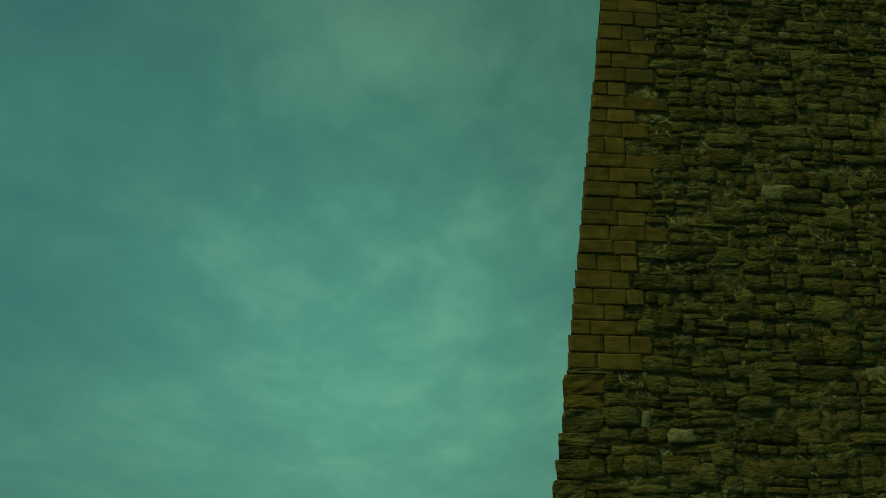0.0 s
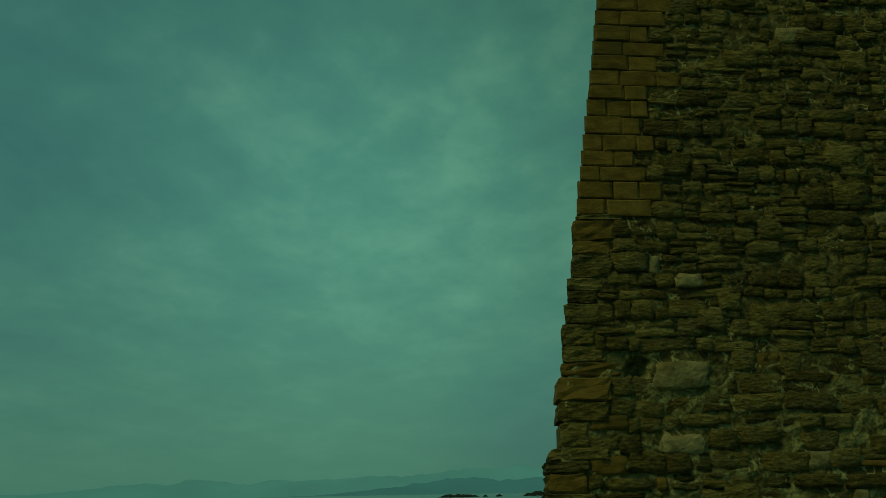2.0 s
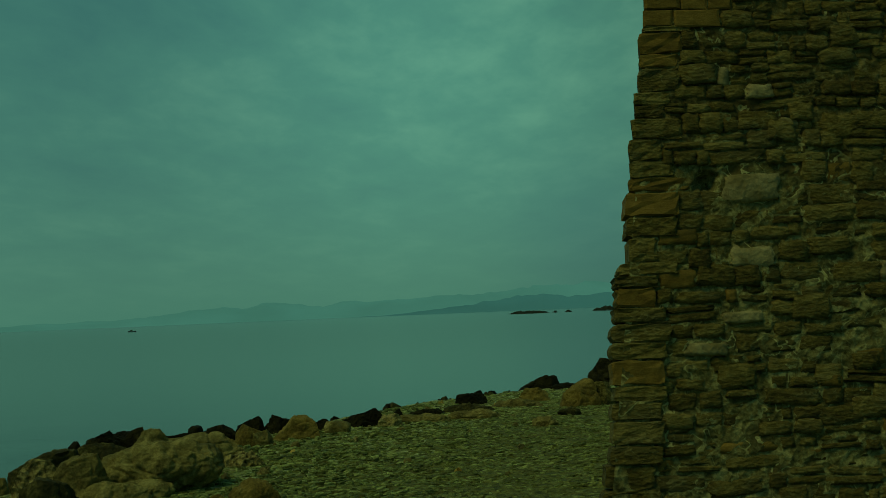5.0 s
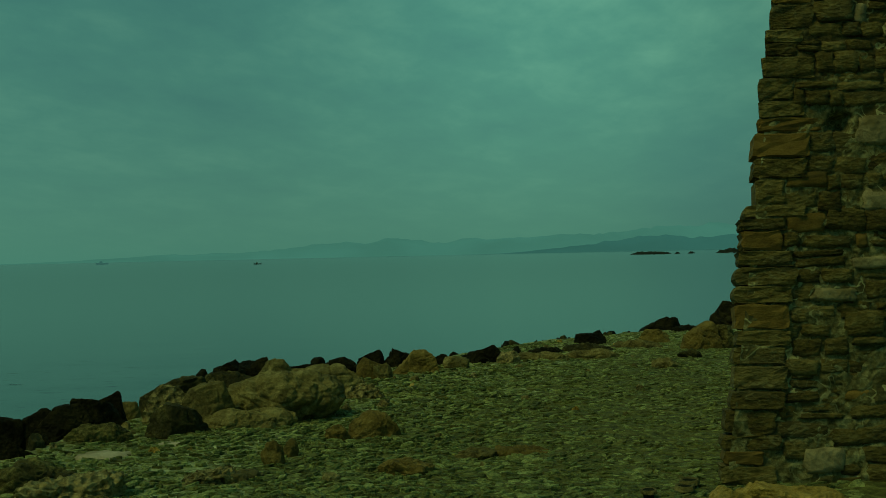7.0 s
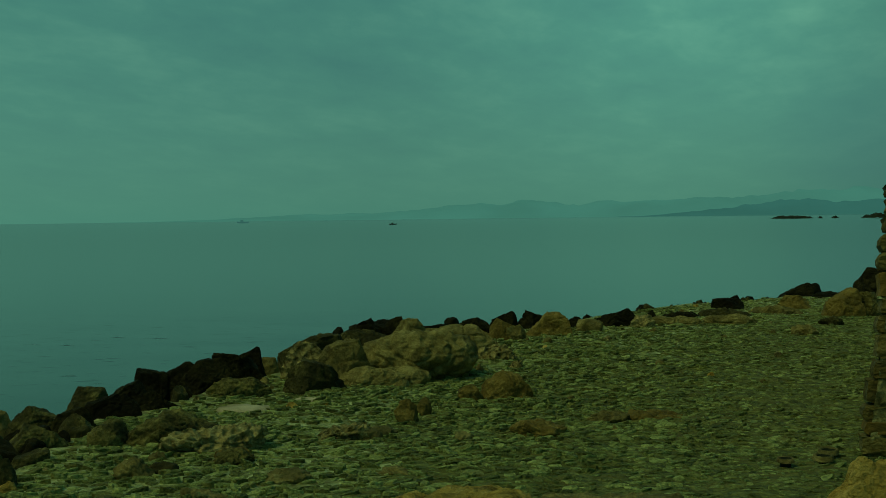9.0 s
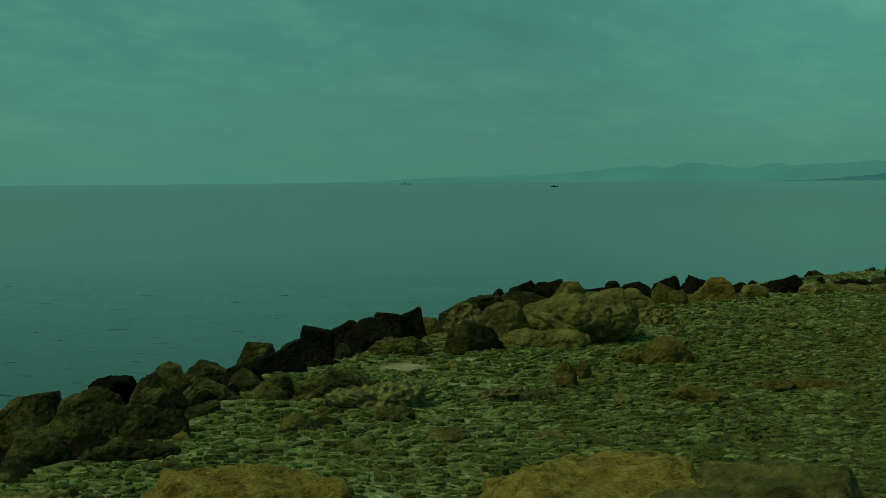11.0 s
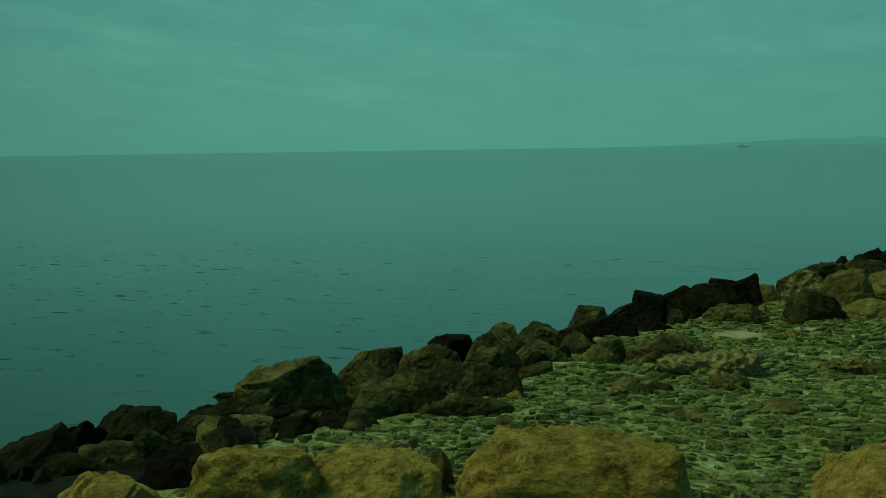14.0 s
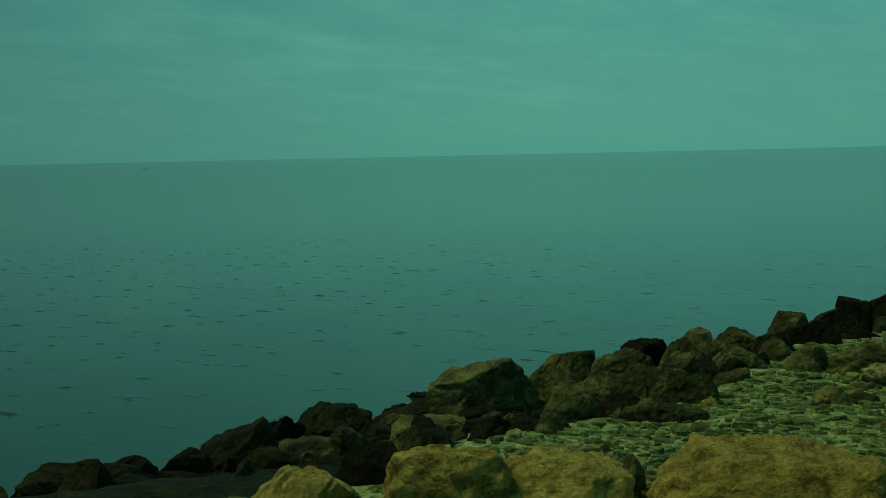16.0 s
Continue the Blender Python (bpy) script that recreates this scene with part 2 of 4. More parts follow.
def water_material():
    m = bpy.data.materials.new("sea_water")
    m.use_nodes = True
    t = m.node_tree
    b = t.nodes["Principled BSDF"]
    b.inputs["Base Color"].default_value = (0.011, 0.048, 0.036, 1)
    b.inputs["IOR"].default_value = 1.33
    geo = t.nodes.new("ShaderNodeNewGeometry")
    mp = t.nodes.new("ShaderNodeMapping")
    mp.inputs["Rotation"].default_value = (0, 0, radians(-40))
    mp.inputs["Scale"].default_value = (0.7, 1.3, 1)
    t.links.new(geo.outputs["Position"], mp.inputs[0])
    n1, n2 = t.nodes.new("ShaderNodeTexNoise"), t.nodes.new("ShaderNodeTexNoise")
    n1.inputs["Scale"].default_value, n1.inputs["Detail"].default_value = 2.8, 3
    n2.inputs["Scale"].default_value, n2.inputs["Detail"].default_value = 0.22, 2
    for n in (n1, n2):
        t.links.new(mp.outputs[0], n.inputs["Vector"])
    n3 = t.nodes.new("ShaderNodeTexNoise")
    n3.inputs["Scale"].default_value, n3.inputs["Detail"].default_value = 0.5, 2
    t.links.new(geo.outputs["Position"], n3.inputs["Vector"])
    # wavelets: sparse short crests, gathered in gusts
    crest = t.nodes.new("ShaderNodeMapRange")
    crest.interpolation_type = "SMOOTHSTEP"
    crest.inputs[1].default_value, crest.inputs[2].default_value = 0.58, 0.82
    t.links.new(n1.outputs["Fac"], crest.inputs[0])
    far = t.nodes.new("ShaderNodeVectorMath")
    far.operation = "DISTANCE"
    t.links.new(geo.outputs["Position"], far.inputs[0])
    far.inputs[1].default_value = (-22, 4, SEA)
    calm = t.nodes.new("ShaderNodeMapRange")
    calm.inputs[1].default_value, calm.inputs[2].default_value = 10, 28
    calm.inputs[3].default_value, calm.inputs[4].default_value = 1.0, 0.04
    t.links.new(far.outputs["Value"], calm.inputs[0])
    gust = t.nodes.new("ShaderNodeMath")
    gust.operation = "MULTIPLY"
    t.links.new(n3.outputs["Fac"], gust.inputs[0])
    t.links.new(calm.outputs[0], gust.inputs[1])
    patch = t.nodes.new("ShaderNodeMath")
    patch.operation = "MULTIPLY"
    t.links.new(crest.outputs[0], patch.inputs[0])
    t.links.new(gust.outputs[0], patch.inputs[1])
    ruffle = t.nodes.new("ShaderNodeMapRange")      # crests are ruffled, the water between is glassy
    ruffle.inputs[2].default_value = 0.5
    ruffle.inputs[3].default_value, ruffle.inputs[4].default_value = 0.12, 0.62
    t.links.new(patch.outputs[0], ruffle.inputs[0])
    t.links.new(ruffle.outputs[0], b.inputs["Roughness"])
    b1, b2 = t.nodes.new("ShaderNodeBump"), t.nodes.new("ShaderNodeBump")
    b1.inputs["Strength"].default_value, b1.inputs["Distance"].default_value = 0.12, 0.15
    b2.inputs["Strength"].default_value, b2.inputs["Distance"].default_value = 0.15, 0.15
    t.links.new(patch.outputs[0], b1.inputs["Height"])
    t.links.new(n2.outputs["Fac"], b2.inputs["Height"])
    t.links.new(b2.outputs[0], b1.inputs["Normal"])
    t.links.new(b1.outputs[0], b.inputs["Normal"])
    return m


def haze_glow_material(name, colour, part=0.8):
    """Distant land or hull, with the haze of miles of sea air put in as a glowing colour."""
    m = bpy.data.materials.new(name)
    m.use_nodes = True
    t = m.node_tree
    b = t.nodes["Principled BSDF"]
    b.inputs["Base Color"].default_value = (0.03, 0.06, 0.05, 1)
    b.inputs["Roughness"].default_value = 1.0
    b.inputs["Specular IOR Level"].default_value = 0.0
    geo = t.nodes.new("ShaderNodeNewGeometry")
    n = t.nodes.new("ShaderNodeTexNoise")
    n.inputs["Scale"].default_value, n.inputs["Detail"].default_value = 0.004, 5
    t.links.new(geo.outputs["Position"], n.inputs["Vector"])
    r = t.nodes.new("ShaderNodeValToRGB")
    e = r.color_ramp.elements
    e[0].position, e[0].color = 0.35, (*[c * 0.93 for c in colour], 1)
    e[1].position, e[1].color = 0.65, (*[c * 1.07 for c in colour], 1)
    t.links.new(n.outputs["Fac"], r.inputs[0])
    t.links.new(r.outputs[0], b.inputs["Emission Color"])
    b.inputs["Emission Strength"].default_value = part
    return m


WATER = water_material()
# haze on coast, hills and far hulls is an emission colour close to the sky
HILL_NEAR = haze_glow_material("coast_haze_glow", (0.030, 0.158, 0.142))
HILL_FAR = haze_glow_material("hills_haze_glow", (0.046, 0.205, 0.165), 0.95)
FAR_HULL = haze_glow_material("hull_haze_glow", (0.040, 0.165, 0.145), 0.75)


# ---- helpers of the build ----
def mesh_of(name, verts, faces, material, smooth=False):
    me = bpy.data.meshes.new(name)
    me.from_pydata([tuple(map(float, v)) for v in verts], [], [tuple(map(int, f)) for f in faces])
    me.materials.append(material)
    if smooth:
        me.shade_smooth()
    me.update()
    return me


def part(name, mesh, parent, label=""):
    ob = new(name, mesh)
    ob.parent = parent
    if label:
        ob["label"] = label
    return ob


def fbm(p, scale, octaves=4, seed=0.0):
    """Fractal noise at each row of p."""
    off = Vector((seed * 7.3, seed * 3.1, seed * 5.7))
    return np.array([noise.fractal(Vector(q) * scale + off, 0.9, 2.0, octaves) for q in p])


# ---- the shore: flat rock shelf that falls to the sea along a bent line ----
SHORE = [(-900, -2400), (-60, -110), (-9.5, -8), (-6.2, 2.2), (-5.35, 4.9), (-5.15, 5.7), (-5.1, 7.0), (-5.9, 9.2), (-5.7, 11.0), (-5.6, 12.6), (-4.3, 15.4),
         (-4.0, 18.8), (-2.4, 23.4), (-0.2, 26.5), (3.0, 28.5), (12, 36), (60, 70), (1500, 900)]


def inland(x, y):
    """Signed distance to the shore line in metres: positive on land."""
    best, side = np.full(np.shape(x), 1e9), np.ones(np.shape(x))
    for (ax, ay), (bx, by) in zip(SHORE, SHORE[1:]):
        dx, dy = bx - ax, by - ay
        k = np.clip(((x - ax) * dx + (y - ay) * dy) / (dx * dx + dy * dy), 0, 1)
        d = np.hypot(x - ax - k * dx, y - ay - k * dy)
        s = np.sign((x - ax) * dy - (y - ay) * dx)
        near = d < best - 1e-9
        side = np.where(near, s, side)
        best = np.minimum(best, d)
    return best * side


def ground_height(x, y):
    d = inland(x, y)
    fall = np.clip(-d, 0, None)
    z = np.where(d > 0, 0.0, -0.30 * fall ** 1.15)
    return np.maximum(z, -2.2)


def ground():
    def steps(lo, hi, cell, reach):
        core = list(np.arange(lo, hi, cell))
        left, right, g = [], [], cell
        a, b = core[0], core[-1]
        while a > -reach or b < reach:
            g *= 1.35
            a, b = a - g, b + g
            left.insert(0, a)
            right.append(b)
        return np.array(left + core + right)

    xs, ys = steps(-12, 4.0, 0.09, 4300), steps(2.0, 30, 0.10, 4300)
    X, Y = np.meshgrid(xs, ys)
    Z = ground_height(X, Y)
    rough = np.zeros(X.shape)
    near = (X > -13) & (X < 6) & (Y > 0.5) & (Y < 33)
    pts = np.stack([X[near], Y[near], 0 * X[near]], 1)
    rough[near] = 0.030 * fbm(pts, 1.6, 5, 1) + 0.011 * fbm(pts, 7.0, 3, 2)
    Z = Z + rough - 0.03
    w, h = len(xs), len(ys)
    idx = np.arange(w * h).reshape(h, w)
    faces = np.stack([idx[:-1, :-1], idx[:-1, 1:], idx[1:, 1:], idx[1:, :-1]], -1).reshape(-1, 4)
    me = mesh_of("ground", np.stack([X, Y, Z], -1).reshape(-1, 3), faces, GROUND, True)
    me.materials.append(DARK)
    edge = inland(X, Y) + 0.25 * rough / 0.03
    wet = ((edge < -0.12) | ((Y < 4.5) & (edge < 0.5)))[:-1, :-1].ravel()
    me.materials.append(TRODDEN)
    wander = 22 * rough
    dry = ((inland(X, Y) + wander > 2.6) | (Y + wander < 3.3))[:-1, :-1].ravel()
    me.polygons.foreach_set("material_index", np.where(wet, 1, np.where(dry, 2, 0)).astype(np.int32))
    ob = new("ground", me)
    return tagged(ob, "rough pale rock shelf covered with worn flat stones", "ground", kind="structure")


def sea():
    r = 4800.0
    rings = [0.0] + [6 * 1.35 ** i for i in range(23)] + [r]
    n = 72
    verts, faces = [(0, 0, SEA)], []
    for q in rings[1:]:
        verts += [(q * math.cos(2 * math.pi * k / n), q * math.sin(2 * math.pi * k / n), SEA) for k in range(n)]
    for k in range(n):
        faces.append((0, 1 + k, 1 + (k + 1) % n))
    for i in range(len(rings) - 2):
        a, b = 1 + i * n, 1 + (i + 1) * n
        for k in range(n):
            j = (k + 1) % n
            faces.append((a + k, b + k, b + j, a + j))
    ob = new("water", mesh_of("water", verts, faces, WATER, True))
    return tagged(ob, "calm teal sea with small ripples under cloud", "sea", kind="structure")


GROUND_OB = ground()
sea()


def hills(name, label, material, a0, a1, dist, peaks, seed):
    """A ridge from bearing a0 to a1 degrees; peaks: (bearing, width, height in degrees of sight)."""
    rows, cols = 7, 220
    verts, faces = [], []
    for i in range(cols):
        a = a0 + (a1 - a0) * i / (cols - 1)
        top = sum(h * math.exp(-((a - c) / w) ** 2) for c, w, h in peaks)
        top *= 1 + 0.22 * noise.fractal(Vector((a * 0.55 + seed, seed, 0)), 0.9, 2.0, 5)
        end = min(1.0, (i + 1) / 14, (cols - i) / 14)
        for j in range(rows):
            s = j / (rows - 1)
            d = dist + 500 * (s - 0.5)
            prof = math.sin(math.pi * min(s * 1.0, 1.0)) ** 0.8
            z = SEA - 3 + (math.tan(radians(max(top, 0.02))) * dist + 3) * prof * end * (1 + 0.12 * noise.noise(Vector((a * 2, s * 4, seed))))
            verts.append((d * math.sin(radians(a)), d * math.cos(radians(a)), z))
    for i in range(cols - 1):
        for j in range(rows - 1):
            k = i * rows + j
            faces.append((k, k + 1, k + rows + 1, k + rows))
    tagged(new(name, mesh_of(name, verts, faces, material, True)), label, "hills", kind="structure")


# both ridges glow in a haze colour; no air is modelled in between
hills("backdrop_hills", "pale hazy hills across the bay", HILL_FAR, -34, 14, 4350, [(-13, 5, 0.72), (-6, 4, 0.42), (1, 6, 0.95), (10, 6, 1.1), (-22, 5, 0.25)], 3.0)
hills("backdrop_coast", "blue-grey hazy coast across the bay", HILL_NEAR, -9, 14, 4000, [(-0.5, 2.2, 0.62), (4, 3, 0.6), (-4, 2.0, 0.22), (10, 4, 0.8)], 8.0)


def islet(bearing, dist, length, depth, height, seed):
    n, m = 34, 12
    verts, faces = [], []
    for i in range(n):
        u = i / (n - 1) * 2 - 1
        for j in range(m):
            v = j / (m - 1) * 2 - 1
            rad = max(0.0, 1 - u * u - 0.9 * v * v)
            z = height * (rad ** 0.6) * (0.75 + 0.5 * noise.fractal(Vector((u * 3 + seed, v * 2, seed)), 0.9, 2.0, 4)) - 0.5
            verts.append((u * length / 2, v * depth / 2, z))
    for i in range(n - 1):
        for j in range(m - 1):
            k = i * m + j
            faces.append((k, k + m, k + m + 1, k + 1))
    ob = new("islet", mesh_of("islet", verts, faces, ISLET_AND_HOLE_SHADE, True))
    a = radians(bearing)
    ob.matrix_world = pose(dist * math.sin(a), dist * math.cos(a), SEA, 0, 0, -bearing)
    tagged(ob, "low dark rocky islet far out in the bay", "islet", group="islets in the bay")


islet(-0.05, 700, 25.0, 14, 2.6, 1.0)
islet(1.15, 700, 3.4, 3, 1.6, 2.0)
islet(1.78, 700, 4.4, 4, 1.9, 3.0)
islet(0.1, 640, 2.2, 2, 0.8, 4.0)
islet(3.6, 700, 19.0, 12, 3.4, 5.0)


def boat(bearing, dist, length, heading, label, paint=None):
    a = radians(bearing)
    root = new("boat")
    root.matrix_world = pose(dist * math.sin(a), dist * math.cos(a), SEA, 0, 0, heading)
    n, L, Wd = 13, length, length * 0.26
    verts, faces = [], []
    for i in range(n):
        s = i / (n - 1) * 2 - 1
        half = Wd / 2 * (1 - max(0, s) ** 2.4 * 0.96) * (0.85 + 0.15 * (1 - abs(min(0, s))))
        sheer = length * (0.085 + 0.06 * s * s)
        verts += [(s * L / 2, -half, sheer), (s * L / 2, -half * 0.6, -0.15), (s * L / 2, half * 0.6, -0.15), (s * L / 2, half, sheer), (s * L / 2, 0, sheer * 0.93)]
    for i in range(n - 1):
        k = i * 5
        for p, q in ((0, 1), (1, 2), (2, 3), (3, 4), (4, 0)):
            faces.append((k + p, k + q, k + 5 + q, k + 5 + p))
    faces += [(0, 1, 2, 3, 4), tuple(k + 5 * (n - 1) for k in (4, 3, 2, 1, 0))]
    part("hull", mesh_of("hull", verts, faces, paint or HULL), root)
    bm = bmesh.new()
    bmesh.ops.create_cube(bm, size=1, matrix=pose(-0.10 * L, 0, 0.17 * L) @ Matrix.Diagonal((0.24 * L, Wd * 0.6, 0.16 * L, 1)))
    bmesh.ops.bevel(bm, geom=bm.edges[:], offset=0.02 * L, segments=2, affect="EDGES")
    me = bpy.data.meshes.new("cabin")
    bm.to_mesh(me)
    me.materials.append(paint or CABIN)
    part("cabin", me, root)
    bm = bmesh.new()
    bmesh.ops.create_cone(bm, cap_ends=True, segments=8, radius1=0.012 * L, radius2=0.006 * L, depth=0.3 * L, matrix=pose(0.06 * L, 0, 0.22 * L))
    me = bpy.data.meshes.new("mast")
    bm.to_mesh(me)
    me.materials.append(paint or HULL)
    part("mast", me, root)
    tagged(root, label, "boat", group="boats in the bay")


boat(-18.37, 520, 3.2, 20, "small dark fishing boat with a low cabin on the sea")
# the two far boats wear the haze-coloured glow in place of hull paint
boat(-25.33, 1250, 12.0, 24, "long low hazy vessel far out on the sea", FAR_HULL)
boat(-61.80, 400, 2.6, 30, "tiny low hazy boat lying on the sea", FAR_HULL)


# ---- the tower: battered rubble wall with dressed corner stones ----
CORNER = Vector((0.457, 9.17, 0))
ALONG, INTO = Vector((0.990, 0.141, 0)), Vector((-0.141, 0.990, 0))
LEAN_U, LEAN_V = 0.146, 0.080


def on_wall(u, h, v=0.0):
    """u metres along the face from the leaning corner edge, at height h, v metres into the wall."""
    return CORNER + ALONG * (u + LEAN_U * h) + INTO * (v + LEAN_V * h) + Vector((0, 0, h))


def stone_unit(seed, square=False, worn=False, edge=False):
    """A stone of size 1 x 1 x 1 with its face to -y, uneven outline and a rough front; open behind."""
    r = random.Random(seed)
    pos = (-0.5, -0.42, 0.42, 0.5) if square else (-0.5, -0.42, -0.16, 0.16, 0.42, 0.5)
    n = len(pos)
    jig = 0.028 if square else 0.065 if worn else 0.08
    sag = 0.03 if square else 0.075 if worn else 0.095
    if edge:
        jig, sag = 0.035, 0.03
    verts, faces = [], []
    for j in range(n):
        for i in range(n):
            x, z = pos[i], pos[j]
            ring = i in (0, n - 1) or j in (0, n - 1)
            corner = i in (0, n - 1) and j in (0, n - 1)
            k = (0.98 if square else r.uniform(0.86 if edge else 0.62, 0.97 if edge else 0.95)) if corner else 1.0
            y = (sag if ring else 0.0) + r.uniform(-1, 1) * (0.012 if square else 0.035 if worn else 0.05)
            verts.append((x * k + r.uniform(-jig, jig), -0.5 + y, z * k + r.uniform(-jig, jig) * 1.2))
    rim = list(range(n)) + [j * n + n - 1 for j in range(1, n)] + [(n - 1) * n + i for i in range(n - 2, -1, -1)] + [j * n for j in range(n - 2, 0, -1)]
    for j in range(n - 1):
        for i in range(n - 1):
            a = j * n + i
            faces.append((a, a + 1, a + n + 1, a + n))
    base = len(verts)
    for a in rim:
        x, y, z = verts[a]
        verts.append((x, 0.5, z))
    for k in range(len(rim)):
        q = (k + 1) % len(rim)
        faces.append((rim[q], rim[k], base + k, base + q))
    return np.array(verts), faces


def tower():
    root = new("tower")
    root.location = CORNER
    wide, deep, tall = 6.2, 6.2, 8.4
    tilt = Matrix((ALONG, INTO, Vector((0, 0, 1)))).transposed()

    # core: mortar bed set back from the stones, closed at the sides, back and top
    nu, nh = 300, 400
    verts, faces = [], []
    for j in range(nh + 1):
        for i in range(nu + 1):
            h, u = tall * j / nh - 0.15, 0.05 + (wide - 0.1) * i / nu
            p = on_wall(u, h, 0.003 + 0.005 * min(max((h - 2.4) / 1.0, 0.0), 1.0))
            p = p + INTO * (-0.017 * noise.fractal(Vector((u * 6, h * 9, 4.0)), 0.65, 2.0, 5))
            p = p + INTO * (0.16 * math.exp(-((u - 0.60) / 0.075) ** 4 - ((h - 2.62) / 0.065) ** 4))
            verts.append(p - CORNER)
    for j in range(nh):
        for i in range(nu):
            a = j * (nu + 1) + i
            faces.append((a, a + 1, a + nu + 2, a + nu + 1))
    b = len(verts)
    for h in (-0.15, tall - 0.15):
        for u, v in ((0.05, 0.05), (wide - 0.05, 0.05), (wide + 1.5 - 2 * LEAN_U * h, deep), (2.6, deep - LEAN_V * 2 * h)):
            verts.append(on_wall(u, h, v) - CORNER)
    faces += [(b + 1, b + 2, b + 6, b + 5), (b + 2, b + 3, b + 7, b + 6), (b + 3, b, b + 4, b + 7), (b + 4, b + 5, b + 6, b + 7)]
    core = mesh_of("core", verts, faces, MORTAR, True)
    core.materials.append(EARTH)
    for poly in core.polygons:
        c = poly.center
        poly.material_index = int(c.z > 2.7 + 1.1 * noise.fractal(Vector((c.x * 0.9, c.z * 0.9, 2.0)), 0.8, 2.0, 4))
    part("core", core, root, "uneven lime mortar between the stones")

    rnd = random.Random(11)
    shapes = [stone_unit(s) for s in range(14)]
    blocks = [stone_unit(50 + s, True) for s in range(6)]
    worn = [stone_unit(90 + s, False, True) for s in range(14)]
    edges = [stone_unit(130 + s, False, True, True) for s in range(14)]
    turn = Matrix((ALONG, (INTO + Vector((0, 0, 0)) * LEAN_V).normalized(), Vector((0, 0, 1)))).transposed().to_4x4()
    placed = []          # (kind, variant, matrix, material, distance key)

    def edge_shift(h):
        return -0.045 * math.exp(-((h - 1.8) / 1.15) ** 2) + 0.04 * min(max((h - 4) / 3, 0.0), 1.0)

    def lay(kind, u0, u1, h0, h1, material, proud=0.0, thick=0.2, tip=0.0):
        axes = turn
        if thick > 0.3:      # corner stones follow the side face, which runs back to the right
            axes = Matrix((ALONG, Vector((0.10, 0.995, 0)), Vector((0, 0, 1)))).transposed().to_4x4()
            u0, u1 = u0 + edge_shift((h0 + h1) / 2), u1
        c = on_wall((u0 + u1) / 2, (h0 + h1) / 2, -proud) + axes.to_3x3().col[1] * (thick / 2)
        lean = Matrix.Rotation(-math.atan(LEAN_V), 4, "X")
        m = Matrix.Translation(c - CORNER) @ axes @ lean @ Matrix.Rotation(tip, 4, "Y") @ Matrix.Diagonal((u1 - u0, thick, h1 - h0, 1))
        placed.append((kind, rnd.randrange(6 if kind == "block" else 14), m, material, (h0 + h1) / 2 + 0.35 * u0))

    # dressed corner from 2.75 m up: long and short blocks in turn
    h, k = 3.85, 0
    block_edge = {}
    while h < tall - 0.3:
        c = rnd.uniform(0.125, 0.158)
        first = rnd.uniform(0.28, 0.38) if k % 2 else rnd.uniform(0.17, 0.30)
        second = rnd.uniform(0.14, 0.40)
        cut = [0.0, first, first + second]
        if rnd.random() < 0.25 and h < 5:
            cut.append(cut[-1] + rnd.uniform(0.14, 0.2))
        for a, b in zip(cut, cut[1:]):
            lay("block", a + 0.003, b - 0.003, h + 0.003, h + c - 0.002, QUOIN, 0.006 + rnd.uniform(0, 0.016), 0.34 if a == 0 else 0.2, rnd.uniform(-0.008, 0.008))
        block_edge[k] = (h, h + c, cut[-1])
        h, k = h + c, k + 1

    def block_end(mid):
        for a, b, e in block_edge.values():
            if a <= mid < b:
                return e
        return 0.0

    # rough corner below: thin eroded slabs that stick out unevenly
    h = -0.05
    low_rows = []
    while h < 3.85:
        c = min(rnd.uniform(0.09, 0.20), 3.87 - h)
        if c < 0.04:
            break
        e = rnd.uniform(0.22, 0.46)
        erode = 0.06 * math.exp(-((h - 2.05) / 0.14) ** 2) - 0.015 * math.exp(-((h - 1.82) / 0.08) ** 2)
        lay("edge", rnd.uniform(-0.020, 0.020) + erode, e, h + 0.004, h + c - 0.004, QUOIN if rnd.random() < (0.4 if h < 1.7 else 0.25) else RUBBLE, rnd.uniform(0.0, 0.022), 0.34, rnd.uniform(-0.015, 0.015))
        low_rows.append((h, h + c, e))
        h += c

    def low_end(mid):
        for a, b, e in low_rows:
            if a <= mid < b:
                return e
        return 0.3

    # rubble: uneven courses; every course wanders, and stones are split now and then
    hollow = (0.50, 0.70, 2.54, 2.70)
    special = [(0.60, 0.88, 0.04, 0.22), (0.53, 0.85, 1.28, 1.38), (0.74, 1.17, 2.45, 2.67), (2.11, 2.36, 1.36, 1.48), (0.80, 1.10, 1.52, 1.61), (1.62, 1.9, 5.42, 5.56)]
    for a, b, lo, hi in special:
        lay("worn", a, b, lo, hi, PALE, 0.024, 0.2, rnd.uniform(-0.04, 0.04))
    h = -0.05
